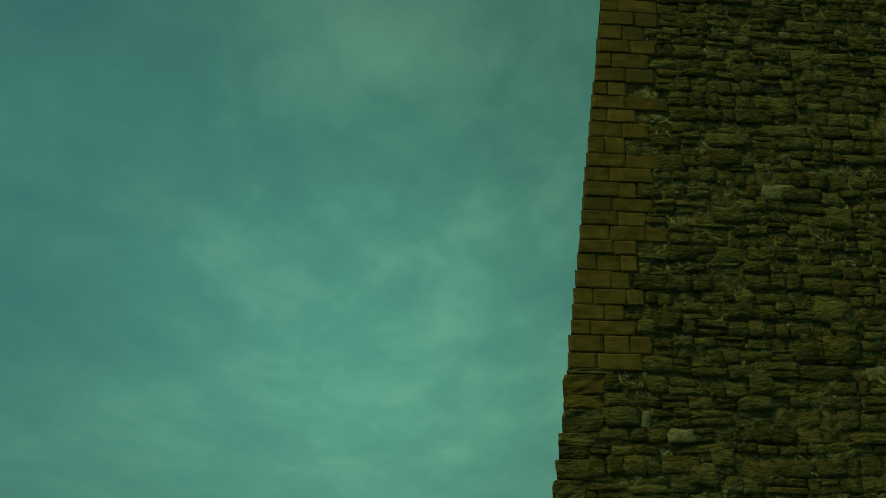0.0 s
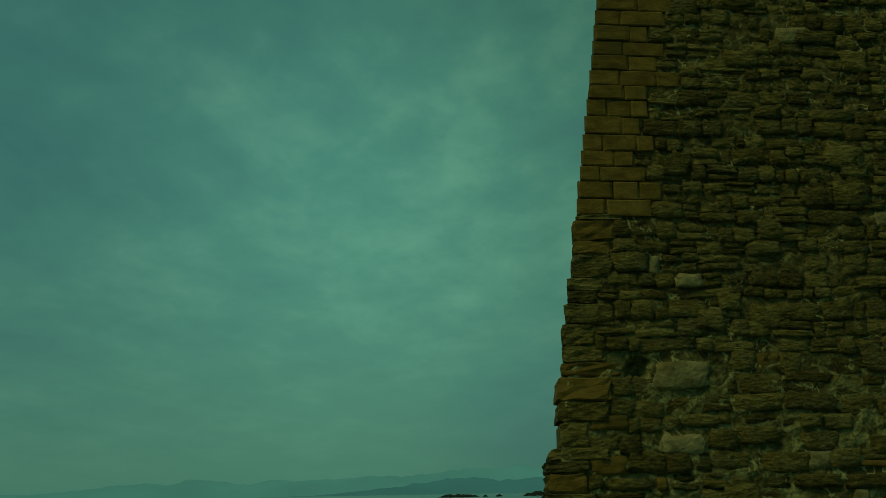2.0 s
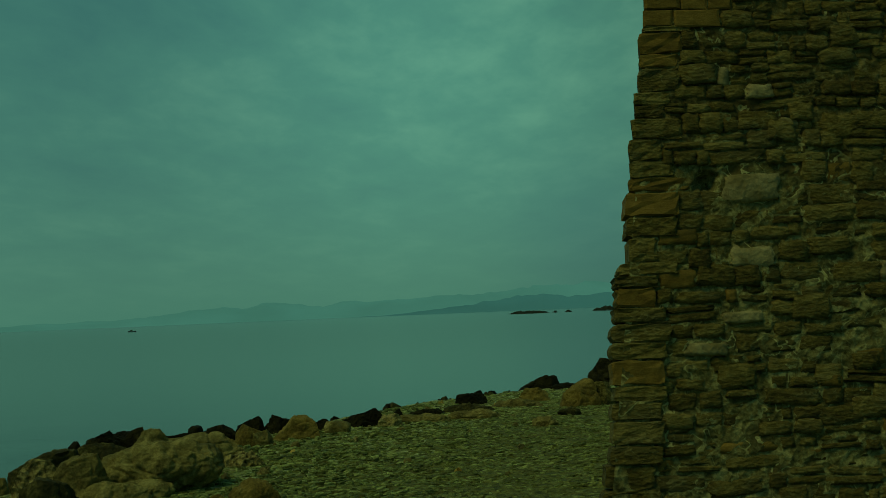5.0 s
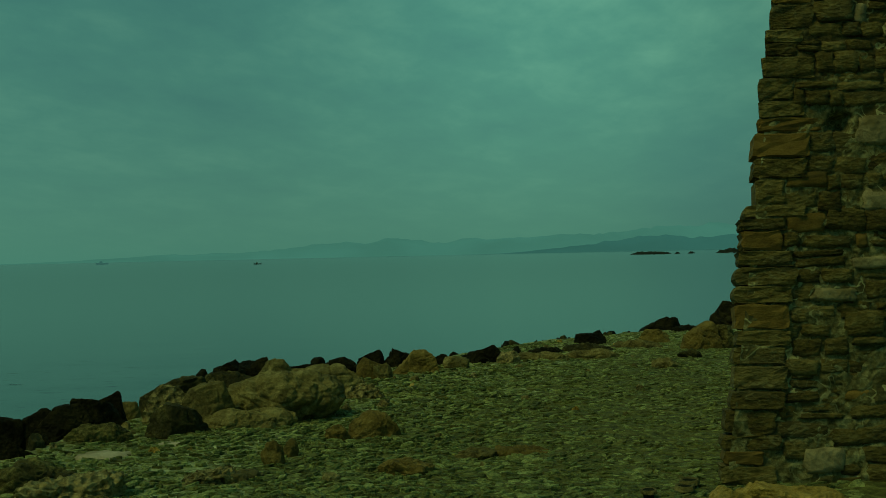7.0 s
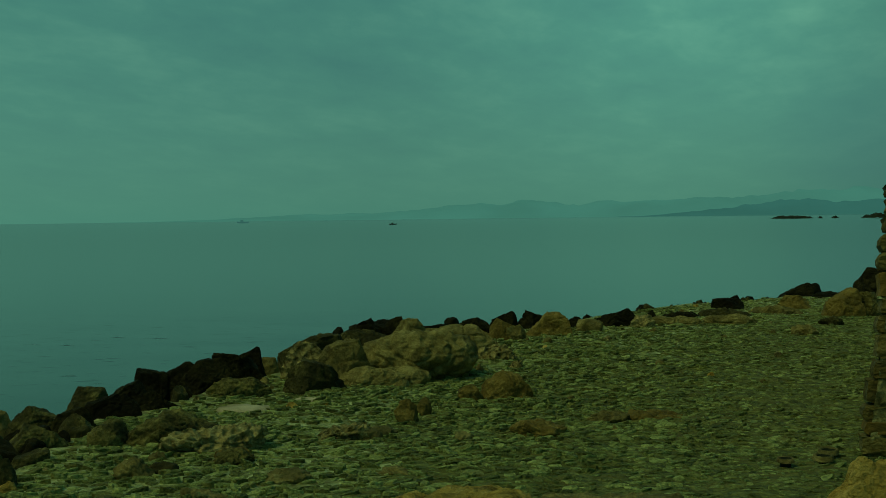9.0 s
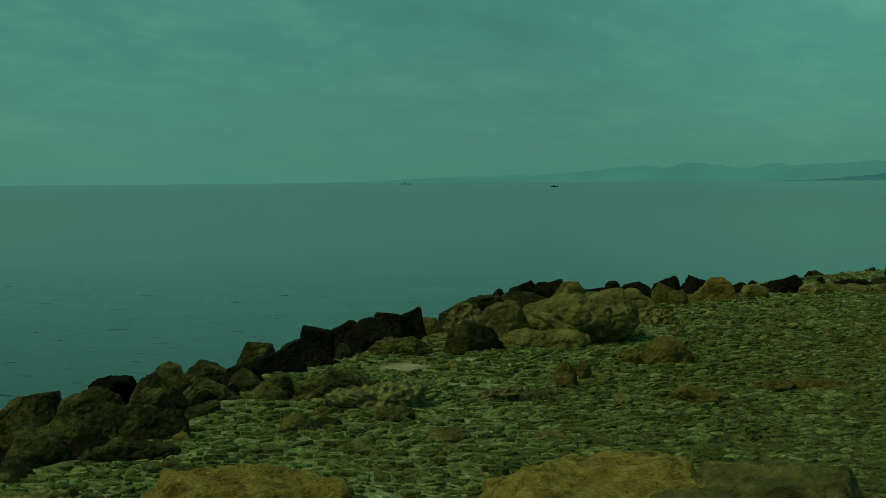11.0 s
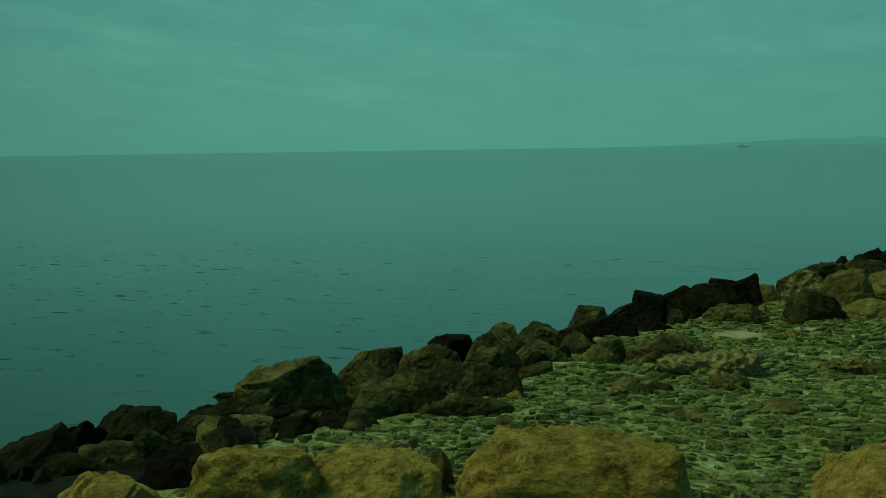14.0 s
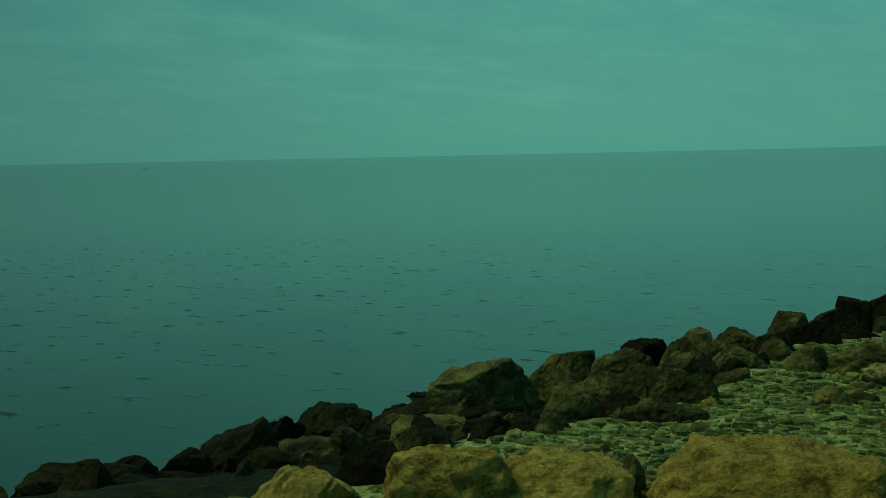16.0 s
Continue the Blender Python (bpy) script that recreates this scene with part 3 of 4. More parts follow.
    while h < tall - 0.3:
        c = rnd.uniform(0.10, 0.18) if h < 2.6 else rnd.uniform(0.085, 0.165)
        below = h < 2.6
        mid = h + c / 2
        u = (block_end(mid) if mid > 3.85 else low_end(mid)) + 0.01
        u = max(u, block_end(h + 0.01) if mid > 3.85 else 0)
        phase = rnd.uniform(0, 9)
        while u < 5.4:
            w = min(max(rnd.lognormvariate(-1.42 if below else -1.66, 0.42), 0.09), 0.46)
            wave = 0.055 * noise.noise(Vector((u * 1.5, phase * 0.2, h * 1.2)))
            lo, hi = h + wave, h + c + wave
            clash = any(a - 0.04 < u + w / 2 < b + 0.04 and lo2 - 0.03 < mid < hi2 + 0.03 for a, b, lo2, hi2 in special + [hollow])
            if not clash and rnd.random() > 0.05:
                pick = rnd.random()
                material = PALE if pick < 0.012 else (QUOIN if pick < 0.12 and h < 2.6 else RUBBLE)
                gap = rnd.uniform(0.008, 0.038) if h < 1.7 else rnd.uniform(-0.004, 0.012)
                if w > 0.14 and rnd.random() < (0.14 if below else 0.3):
                    s = lo + (hi - lo) * rnd.uniform(0.35, 0.65)
                    lay("worn" if below and rnd.random() < 0.7 else "rubble", u + gap, u + w, lo + 0.004, s - 0.004, material, rnd.uniform(-0.010, 0.022), 0.2, rnd.uniform(-0.09, 0.09))
                    lay("worn" if below and rnd.random() < 0.7 else "rubble", u + gap, u + w - gap, s + 0.004, hi - 0.004, RUBBLE, rnd.uniform(-0.010, 0.022), 0.2, rnd.uniform(-0.09, 0.09))
                else:
                    lay("worn" if below and rnd.random() < 0.7 else "rubble", u + gap, u + w, lo - 0.002 + gap * 0.3, hi + 0.002 - gap * 0.3 - rnd.uniform(0, 0.018), material, rnd.uniform(-0.008, 0.026), 0.2, rnd.uniform(-0.08, 0.08))
            u += w
        h += c
    # larger stones that break the courses
    for k in range(75):
        hh = rnd.uniform(0.3, 8.0)
        w, c = rnd.uniform(0.17, 0.36), rnd.uniform(0.12, 0.20)
        uu = max(rnd.uniform(0.55, 4.6), (block_end(hh) if hh > 3.85 else low_end(hh)) + 0.03)
        if any(a - w - 0.05 < uu < b + 0.05 and lo - c - 0.03 < hh < hi + 0.03 for a, b, lo, hi in special + [hollow]):
            continue
        lay("worn" if hh < 2.6 else "rubble", uu, uu + w, hh, hh + c, RUBBLE, rnd.uniform(0.018, 0.03), 0.2, rnd.uniform(-0.1, 0.1))
    tagged(root, "old stone tower with leaning rubble walls and dressed corner blocks", "tower")
    return root, placed, {"rubble": shapes, "block": blocks, "worn": worn, "edge": edges}


TOWER, WALL_STONES, STONE_SHAPES = tower()


# ---- rocks ----
def sphere_points(level):
    bm = bmesh.new()
    bmesh.ops.create_icosphere(bm, subdivisions=level, radius=1)
    v = np.array([p.co[:] for p in bm.verts])
    f = [[q.index for q in face.verts] for face in bm.faces]
    bm.free()
    return v, f


def box_points(cuts):
    """A cube with evenly divided, rounded faces."""
    bm = bmesh.new()
    bmesh.ops.create_cube(bm, size=2)
    bmesh.ops.subdivide_edges(bm, edges=bm.edges[:], cuts=cuts, use_grid_fill=True)
    v = np.array([p.co[:] for p in bm.verts])
    f = [[q.index for q in face.verts] for face in bm.faces]
    bm.free()
    far = np.linalg.norm(v, axis=1)
    return v * (0.72 + 0.28 * 1.25 / far)[:, None], f


BOX = {1: box_points(13), 2: box_points(34)}
BALL = {4: sphere_points(4), 5: sphere_points(5), 6: sphere_points(6)}
SKIN = {"r": RUST, "m": BROWN, "o": OCHRE, "d": DARK, "g": GREY, "c": CORAL}
WORDS = {
    "r": "rusty brown weathered",
    "m": "damp brown shore",
    "o": "weathered ochre sandstone", "d": "dark damp shore", "g": "grey-brown limestone", "c": "pitted crusty pale",
}
SHAPE_WORDS = {"slab": "block lying flat on the rock shelf", "boulder": "boulder resting at the shore edge", "crust": "low outcrop on the rock shelf"}
COUNT = [0]


def rock(shape, tone, x, y, z, w, d, h, yaw, lean=0):
    """A stone w wide, d deep and h high, its foot at (x, y, z)."""
    COUNT[0] += 1
    seed = COUNT[0]
    r = random.Random(seed * 13)
    v, f = BALL[6 if w > 0.5 else 5 if w > 0.24 else 4]
    p = v.copy()
    if shape == "slab":
        v, f = BOX[2 if w > 0.5 else 1]
        p = v.copy()
    elif shape == "boulder":
        p = np.sign(p) * np.abs(p) ** 0.80
    # broken faces: cut the form by random planes
    for k in range(17 if shape == "boulder" else 12):
        n = Vector((r.gauss(0, 1), r.gauss(0, 1), r.gauss(0.35, 0.7))).normalized()
        lim = r.uniform(0.58, 0.95) if shape == "boulder" else r.uniform(0.70, 1.05) if shape == "crust" and w < 0.9 else r.uniform(0.98, 1.32)
        over = np.clip(p @ np.array(n) - lim, 0, None)
        p = p - over[:, None] * np.array(n)
    if shape == "boulder":      # a broken top
        n = np.array(Vector((r.uniform(-0.35, 0.35), r.uniform(-0.3, 0.2), 1)).normalized())
        p = p - np.clip(p @ n - r.uniform(0.58, 0.76), 0, None)[:, None] * n
        # broad foot, narrower shoulders, leaning a little
        k = np.clip((p[:, 2] + 0.35) / 1.3, 0, 1)
        p[:, 0] = p[:, 0] * (1 - r.uniform(0.22, 0.48) * k) + r.uniform(-0.15, 0.15) * k
        p[:, 1] = p[:, 1] * (1 - 0.3 * k)
    size = np.array((w / 2, d / 2, h * (0.72 if z > 0.05 else 1.0)))
    lo, hi = p.min(0), p.max(0)
    p = (p - (lo + hi) / 2) / ((hi - lo) / 2)
    q = p * size
    small = min(w, d)
    rough = (0.10 if tone == "c" or w > 0.9 else 0.09) if shape == "crust" else 0.055
    bump = fbm(q, 1.3 / small, 3, seed) * small * rough * 1.3
    # shallow clefts and fine breakage
    cleft = np.array([1 - 2 * abs(noise.noise(Vector((a, b, c * 1.7)) * (2.2 / small) + Vector((seed, 0, 2)))) for a, b, c in q])
    bump = bump - np.clip(cleft - 0.72, 0, None) * small * (0.07 if shape == "slab" else 0.16)
    bump = bump + fbm(q, 7.0 / small, 5, seed + 0.5) * small * rough * (0.75 if shape == "slab" else 0.36)
    # bedding: thin ledges across the face
    ledge = np.array([noise.noise(Vector((3 * a, 3 * b, c * 13 + seed))) for a, b, c in q]) * (0.009 if shape == "slab" else 0.005)
    if shape == "crust":
        bump = bump + np.array([-abs(noise.noise(Vector(a) * 18 + Vector((seed, 0, 0)))) for a in q]) * (0.05 if tone == "c" else 0.022)
    q = q + p / np.maximum(np.linalg.norm(p, axis=1), 0.3)[:, None] * (bump + ledge)[:, None]
    q[:, 2] += h - q[:, 2].max()
    ob = new({"slab": "stone_block", "boulder": "boulder", "crust": "rock_outcrop"}[shape], mesh_of("rock", q, f, SKIN[tone], True))
    ob.matrix_world = pose(x, y, z, r.uniform(-4, 4), r.uniform(-4, 4) + lean, yaw)
    tagged(ob, WORDS[tone] + " " + SHAPE_WORDS[shape], "rock", group="shore rocks")


rock("slab", "o", -3.27, 5.02, 0.00, 1.17, 0.83, 0.32, 35, 4)
rock("slab", "o", -4.10, 4.36, 0.00, 0.84, 0.55, 0.22, 46)
rock("slab", "o", -4.40, 3.93, 0.03, 0.61, 0.47, 0.25, 52)
rock("boulder", "o", -4.98, 3.44, 0.00, 0.61, 0.53, 0.15, 61)
rock("boulder", "m", -3.91, 4.72, 0.00, 0.20, 0.20, 0.18, 34)
rock("slab", "o", -1.84, 6.10, 0.00, 1.17, 1.28, 0.24, 16)
rock("slab", "g", -1.24, 5.82, 0.00, 0.43, 0.42, 0.22, 17)
rock("slab", "g", -0.94, 6.38, 0.00, 0.84, 0.79, 0.25, 10)
rock("boulder", "g", -1.95, 5.19, 0.00, 0.22, 0.17, 0.13, 25)
rock("boulder", "g", -3.18, 4.45, 0.00, 0.15, 0.12, 0.11, 31)
rock("boulder", "d", -7.29, 4.61, -0.45, 0.84, 0.57, 0.32, 58)
rock("boulder", "d", -7.53, 5.00, -0.45, 0.79, 0.41, 0.25, 56)
rock("boulder", "d", -7.39, 5.38, -0.40, 0.72, 0.43, 0.26, 54)
rock("boulder", "m", -6.33, 4.74, -0.22, 0.39, 0.23, 0.17, 53)
rock("boulder", "d", -5.04, 3.97, -0.08, 0.46, 0.24, 0.26, 52)
rock("boulder", "d", -5.92, 3.92, -0.18, 0.45, 0.23, 0.21, 56)
rock("boulder", "d", -5.56, 4.00, -0.14, 0.39, 0.20, 0.16, 54)
rock("slab", "m", -6.22, 4.37, -0.25, 0.38, 0.30, 0.21, 55)
rock("boulder", "d", -6.47, 5.17, -0.25, 0.32, 0.19, 0.11, 51)
rock("crust", "m", -5.54, 4.51, -0.12, 0.46, 0.32, 0.12, 51)
rock("slab", "m", -5.85, 5.15, -0.18, 0.63, 0.31, 0.20, 49)
rock("boulder", "d", -7.45, 6.25, -0.42, 0.69, 0.36, 0.15, 50)
rock("boulder", "m", -7.05, 5.76, -0.35, 0.25, 0.15, 0.11, 51)
rock("boulder", "d", -7.55, 3.59, -0.50, 1.02, 0.60, 0.23, 65)
rock("boulder", "d", -6.52, 3.71, -0.35, 0.54, 0.32, 0.30, 60)
rock("boulder", "d", -6.73, 4.14, -0.35, 0.27, 0.18, 0.17, 58)
rock("boulder", "d", -5.98, 3.73, -0.25, 0.25, 0.15, 0.14, 58)
rock("boulder", "d", -7.75, 3.95, -0.50, 0.41, 0.21, 0.15, 63)
rock("boulder", "d", -7.82, 6.50, -0.50, 0.57, 0.30, 0.12, 50)
rock("crust", "d", -9.14, 7.89, -0.70, 0.42, 0.25, 0.05, 49)
rock("boulder", "m", -6.41, 6.12, -0.22, 0.85, 0.58, 0.43, 46)
rock("boulder", "d", -5.94, 5.77, -0.15, 0.62, 0.28, 0.14, 46)
rock("boulder", "m", -7.27, 7.87, -0.34, 0.72, 0.43, 0.31, 43)
rock("boulder", "m", -6.13, 6.60, -0.22, 0.61, 0.32, 0.25, 43)
rock("boulder", "m", -5.45, 5.98, -0.08, 0.49, 0.22, 0.21, 42)
rock("boulder", "m", -6.32, 7.53, -0.22, 0.71, 0.37, 0.34, 40)
rock("boulder", "m", -5.38, 6.36, -0.06, 0.52, 0.23, 0.26, 40)
rock("boulder", "m", -5.14, 6.64, -0.06, 0.70, 0.26, 0.32, 38)
rock("boulder", "m", -5.69, 7.45, -0.10, 0.64, 0.29, 0.28, 37)
rock("crust", "m", -4.85, 6.20, -0.04, 0.61, 0.23, 0.16, 38)
rock("boulder", "d", -7.21, 9.02, -0.30, 0.55, 0.33, 0.24, 39)
rock("boulder", "m", -6.58, 8.73, -0.20, 0.49, 0.26, 0.25, 37)
rock("boulder", "g", -6.81, 9.28, -0.25, 0.47, 0.25, 0.31, 36)
rock("boulder", "m", -5.69, 8.21, -0.06, 0.59, 0.26, 0.21, 35)
rock("boulder", "d", -5.78, 8.89, -0.06, 0.43, 0.19, 0.22, 33)
rock("boulder", "m", -6.31, 9.21, -0.16, 0.62, 0.33, 0.27, 34)
rock("boulder", "m", -6.18, 9.74, -0.12, 0.50, 0.26, 0.33, 32)
rock("boulder", "d", -5.83, 9.56, -0.06, 0.55, 0.25, 0.23, 31)
rock("boulder", "d", -5.71, 10.05, -0.04, 0.68, 0.25, 0.18, 30)
rock("boulder", "d", -6.42, 10.87, -0.14, 0.62, 0.33, 0.26, 31)
rock("boulder", "d", -6.46, 11.29, -0.14, 0.48, 0.25, 0.33, 30)
rock("boulder", "d", -6.25, 11.51, -0.12, 0.50, 0.26, 0.34, 29)
rock("boulder", "d", -5.93, 11.57, -0.08, 0.76, 0.34, 0.35, 27)
rock("boulder", "d", -5.75, 11.84, -0.06, 0.71, 0.37, 0.37, 26)
rock("boulder", "d", -5.81, 12.33, -0.06, 0.46, 0.24, 0.37, 25)
rock("crust", "m", -5.30, 11.04, 0.00, 0.67, 0.30, 0.16, 26)
rock("boulder", "g", -5.71, 12.64, -0.06, 0.29, 0.18, 0.22, 24)
rock("crust", "m", -5.10, 8.36, 0.00, 0.37, 0.26, 0.17, 31)
rock("crust", "m", -4.66, 8.56, 0.00, 0.80, 0.36, 0.24, 29)
rock("crust", "c", -4.26, 8.41, 0.00, 0.82, 0.40, 0.15, 27)
rock("crust", "g", -4.30, 7.31, 0.00, 0.29, 0.20, 0.11, 30)
rock("crust", "m", -4.16, 7.48, 0.00, 0.22, 0.15, 0.06, 29)
rock("crust", "r", -3.85, 7.93, 0.00, 0.29, 0.20, 0.09, 26)
rock("crust", "g", -3.25, 7.43, 0.00, 0.35, 0.27, 0.06, 24)
rock("crust", "g", -3.53, 6.83, 0.00, 0.33, 0.29, 0.05, 27)
rock("crust", "c", -3.40, 9.12, 0.00, 0.52, 0.36, 0.08, 20)
rock("crust", "c", -5.36, 5.20, -0.08, 0.43, 0.33, 0.05, 46)
rock("crust", "c", -4.57, 5.01, 0.00, 0.71, 0.31, 0.09, 42)
rock("boulder", "m", -4.72, 11.53, 0.00, 0.72, 0.47, 0.29, 22)
rock("boulder", "c", -4.99, 12.24, 0.00, 0.73, 0.44, 0.40, 22)
rock("boulder", "g", -4.57, 12.15, 0.00, 0.75, 0.45, 0.45, 21)
rock("boulder", "m", -5.61, 13.31, -0.08, 0.53, 0.36, 0.36, 23)
rock("crust", "g", -3.95, 12.67, 0.09, 1.38, 0.74, 0.41, 17)
rock("crust", "g", -4.15, 12.13, -0.02, 0.96, 0.47, 0.19, 19)
rock("boulder", "g", -4.48, 13.97, 0.08, 0.56, 0.34, 0.43, 18)
rock("boulder", "m", -5.53, 13.74, -0.06, 0.72, 0.44, 0.39, 22)
rock("boulder", "m", -5.12, 14.24, -0.04, 0.88, 0.46, 0.38, 20)
rock("boulder", "d", -5.87, 15.17, -0.10, 0.37, 0.25, 0.37, 21)
rock("boulder", "d", -5.82, 16.11, -0.08, 0.63, 0.38, 0.40, 20)
rock("boulder", "d", -5.54, 16.42, -0.08, 0.87, 0.45, 0.34, 19)
rock("boulder", "d", -5.42, 16.38, -0.08, 0.45, 0.30, 0.41, 18)
rock("boulder", "g", -4.22, 15.19, -0.04, 1.09, 0.56, 0.37, 16)
rock("crust", "c", -3.52, 14.47, -0.04, 0.56, 0.33, 0.20, 14)
rock("crust", "c", -3.92, 15.80, -0.02, 0.38, 0.23, 0.14, 14)
rock("boulder", "g", -5.89, 13.08, -0.10, 0.26, 0.18, 0.21, 24)
rock("boulder", "d", -5.09, 17.21, -0.10, 0.68, 0.36, 0.25, 16)
rock("slab", "d", -4.93, 17.60, -0.10, 0.25, 0.23, 0.32, 16)
rock("boulder", "d", -4.49, 17.39, -0.10, 0.67, 0.35, 0.34, 14)
rock("boulder", "r", -4.11, 16.08, 0.00, 0.41, 0.22, 0.19, 14)
rock("boulder", "d", -4.21, 17.92, -0.10, 0.51, 0.31, 0.39, 13)
rock("boulder", "r", -3.97, 16.91, 0.00, 0.48, 0.25, 0.27, 13)
rock("boulder", "g", -3.81, 16.92, 0.00, 0.35, 0.21, 0.18, 13)
rock("boulder", "d", -3.89, 18.56, -0.10, 0.72, 0.44, 0.36, 12)
rock("boulder", "r", -3.45, 17.55, 0.00, 0.74, 0.39, 0.32, 11)
rock("boulder", "d", -3.29, 18.93, -0.08, 0.50, 0.26, 0.22, 10)
rock("slab", "g", -3.01, 18.50, 0.00, 0.39, 0.31, 0.14, 9)
rock("boulder", "d", -2.92, 19.20, -0.06, 0.72, 0.38, 0.20, 9)
rock("boulder", "d", -2.68, 19.40, -0.06, 0.65, 0.29, 0.30, 8)
rock("crust", "c", -2.28, 19.08, 0.00, 0.43, 0.30, 0.17, 7)
rock("boulder", "d", -2.35, 20.92, -0.10, 0.28, 0.19, 0.20, 6)
rock("crust", "d", -1.89, 21.19, -0.06, 0.74, 0.44, 0.13, 5)
rock("crust", "g", -1.77, 19.65, -0.02, 0.92, 0.45, 0.13, 5)
rock("crust", "g", -1.01, 20.08, -0.02, 0.93, 0.46, 0.14, 3)
rock("slab", "d", -1.19, 23.14, -0.06, 0.61, 0.37, 0.23, 3)
rock("boulder", "d", -1.06, 23.82, -0.06, 0.38, 0.26, 0.24, 3)
rock("crust", "m", -1.15, 21.53, -0.03, 0.95, 0.47, 0.14, 3)
rock("crust", "g", -0.34, 22.14, -0.03, 1.03, 0.51, 0.16, 1)
rock("boulder", "d", 0.14, 27.07, -0.10, 1.00, 0.61, 0.35, -0)
rock("boulder", "d", 1.97, 30.30, -0.10, 1.28, 0.89, 0.57, -4)
rock("boulder", "r", 0.78, 21.65, 0.00, 0.80, 0.49, 0.44, -2)
rock("boulder", "m", 1.17, 21.90, 0.00, 0.74, 0.39, 0.37, -3)
rock("crust", "d", 0.92, 26.37, -0.05, 1.04, 0.52, 0.17, -2)
rock("boulder", "r", 0.02, 23.16, 0.00, 0.64, 0.34, 0.23, -0)
rock("crust", "g", 0.14, 18.24, 0.00, 0.42, 0.29, 0.12, -0)
rock("crust", "m", 0.57, 19.99, 0.00, 0.42, 0.29, 0.11, -2)
rock("crust", "r", -2.66, 11.39, 0.00, 0.50, 0.27, 0.24, 13)
rock("crust", "r", -2.97, 11.21, 0.00, 0.26, 0.18, 0.12, 15)
rock("crust", "r", -3.15, 9.80, 0.00, 0.21, 0.13, 0.18, 18)
rock("crust", "r", -3.15, 10.25, 0.00, 0.17, 0.12, 0.13, 17)
rock("crust", "r", -1.96, 9.54, -0.02, 0.46, 0.36, 0.11, 12)
rock("crust", "g", -1.52, 10.32, -0.02, 0.37, 0.25, 0.08, 8)
rock("crust", "r", -1.15, 10.52, -0.02, 0.55, 0.32, 0.06, 6)
rock("crust", "g", -3.31, 9.16, -0.02, 0.50, 0.35, 0.07, 20)
rock("crust", "m", -3.83, 7.90, 0.00, 0.30, 0.21, 0.09, 26)
rock("crust", "g", -2.59, 7.84, -0.03, 0.35, 0.28, 0.06, 18)
rock("boulder", "d", -6.81, 3.05, -0.32, 0.66, 0.34, 0.19, 66)
rock("boulder", "d", -6.40, 3.30, -0.28, 0.50, 0.26, 0.16, 63)
rock("boulder", "d", -6.00, 3.49, -0.22, 0.52, 0.27, 0.17, 60)
rock("boulder", "o", 0.85, 8.14, 0.00, 0.92, 0.45, 0.20, -5)
rock("boulder", "o", 0.47, 7.52, 0.00, 0.59, 0.46, 0.28, -6)



def scatter():
    """Smaller stones that fill the broken edge and lie about on the shelf."""
    rnd = random.Random(77)
    made = 0
    while made < 170:
        k = rnd.randrange(3, len(SHORE) - 5)
        (ax, ay), (bx, by) = SHORE[k], SHORE[k + 1]
        s, off = rnd.random(), -abs(rnd.gauss(0.45, 0.5)) + 0.1
        length = math.hypot(bx - ax, by - ay)
        x, y = ax + (bx - ax) * s + (by - ay) / length * off, ay + (by - ay) * s - (bx - ax) / length * off
        if inland(np.array(x), np.array(y)) > 0.15:
            continue
        w = rnd.uniform(0.14, 0.42) * (0.8 if y > 12 else 1.0)
        zg = float(ground_height(np.array(x), np.array(y)))
        rock("boulder", "d" if rnd.random() < 0.6 else "m", x, y, zg - 0.13, w, w * rnd.uniform(0.6, 0.9), w * rnd.uniform(0.35, 0.55) + 0.08, rnd.uniform(0, 180))
        made += 1
    made = 0
    while made < 46:
        x, y = rnd.uniform(-5.6, 0.2), rnd.uniform(5.6, 24)
        d = float(inland(np.array(x), np.array(y)))
        if d < 0.1 or rnd.random() > math.exp(-d / 1.6) + 0.12:
            continue
        w = rnd.uniform(0.07, 0.22)
        rock("crust", rnd.choice("oggc"), x, y, -0.07, w, w * rnd.uniform(0.6, 1.0), w * rnd.uniform(0.25, 0.4) + 0.05, rnd.uniform(0, 180))
        made += 1


scatter()


# ---- loose salt crust patch in a hollow of the shelf ----
def crust_patch(x, y, w, d, z=0.0):
    n, m = 40, 8
    verts, faces = [(0, 0, 0.012)], []
    for j in range(1, m + 1):
        for i in range(n):
            a = 2 * math.pi * i / n
            rr = j / m * (1 + 0.35 * noise.noise(Vector((math.cos(a) * 2, math.sin(a) * 2, x))))
            verts.append((rr * w / 2 * math.cos(a), rr * d / 2 * math.sin(a), 0.012 * (1 - (j / m) ** 3) + 0.006 * noise.noise(Vector((rr * 4, a * 3, y))) - (0.03 if j == m else 0)))
    for i in range(n):
        faces.append((0, 1 + i, 1 + (i + 1) % n))
    for j in range(m - 1):
        for i in range(n):
            k, q = 1 + j * n + i, 1 + j * n + (i + 1) % n
            faces.append((k, k + n, q + n, q))
    ob = new("salt_patch", mesh_of("salt_patch", verts, faces, PUDDLE, True))
    ob.matrix_world = pose(x, y, z)
    tagged(ob, "white salt crust dried in a hollow of the shelf", "salt patch")


crust_patch(-4.88, 10.25, 0.50, 0.40, -0.022)
crust_patch(-4.5, 10.9, 0.34, 0.18, -0.024)
crust_patch(-5.38, 5.12, 0.24, 0.16, -0.03)


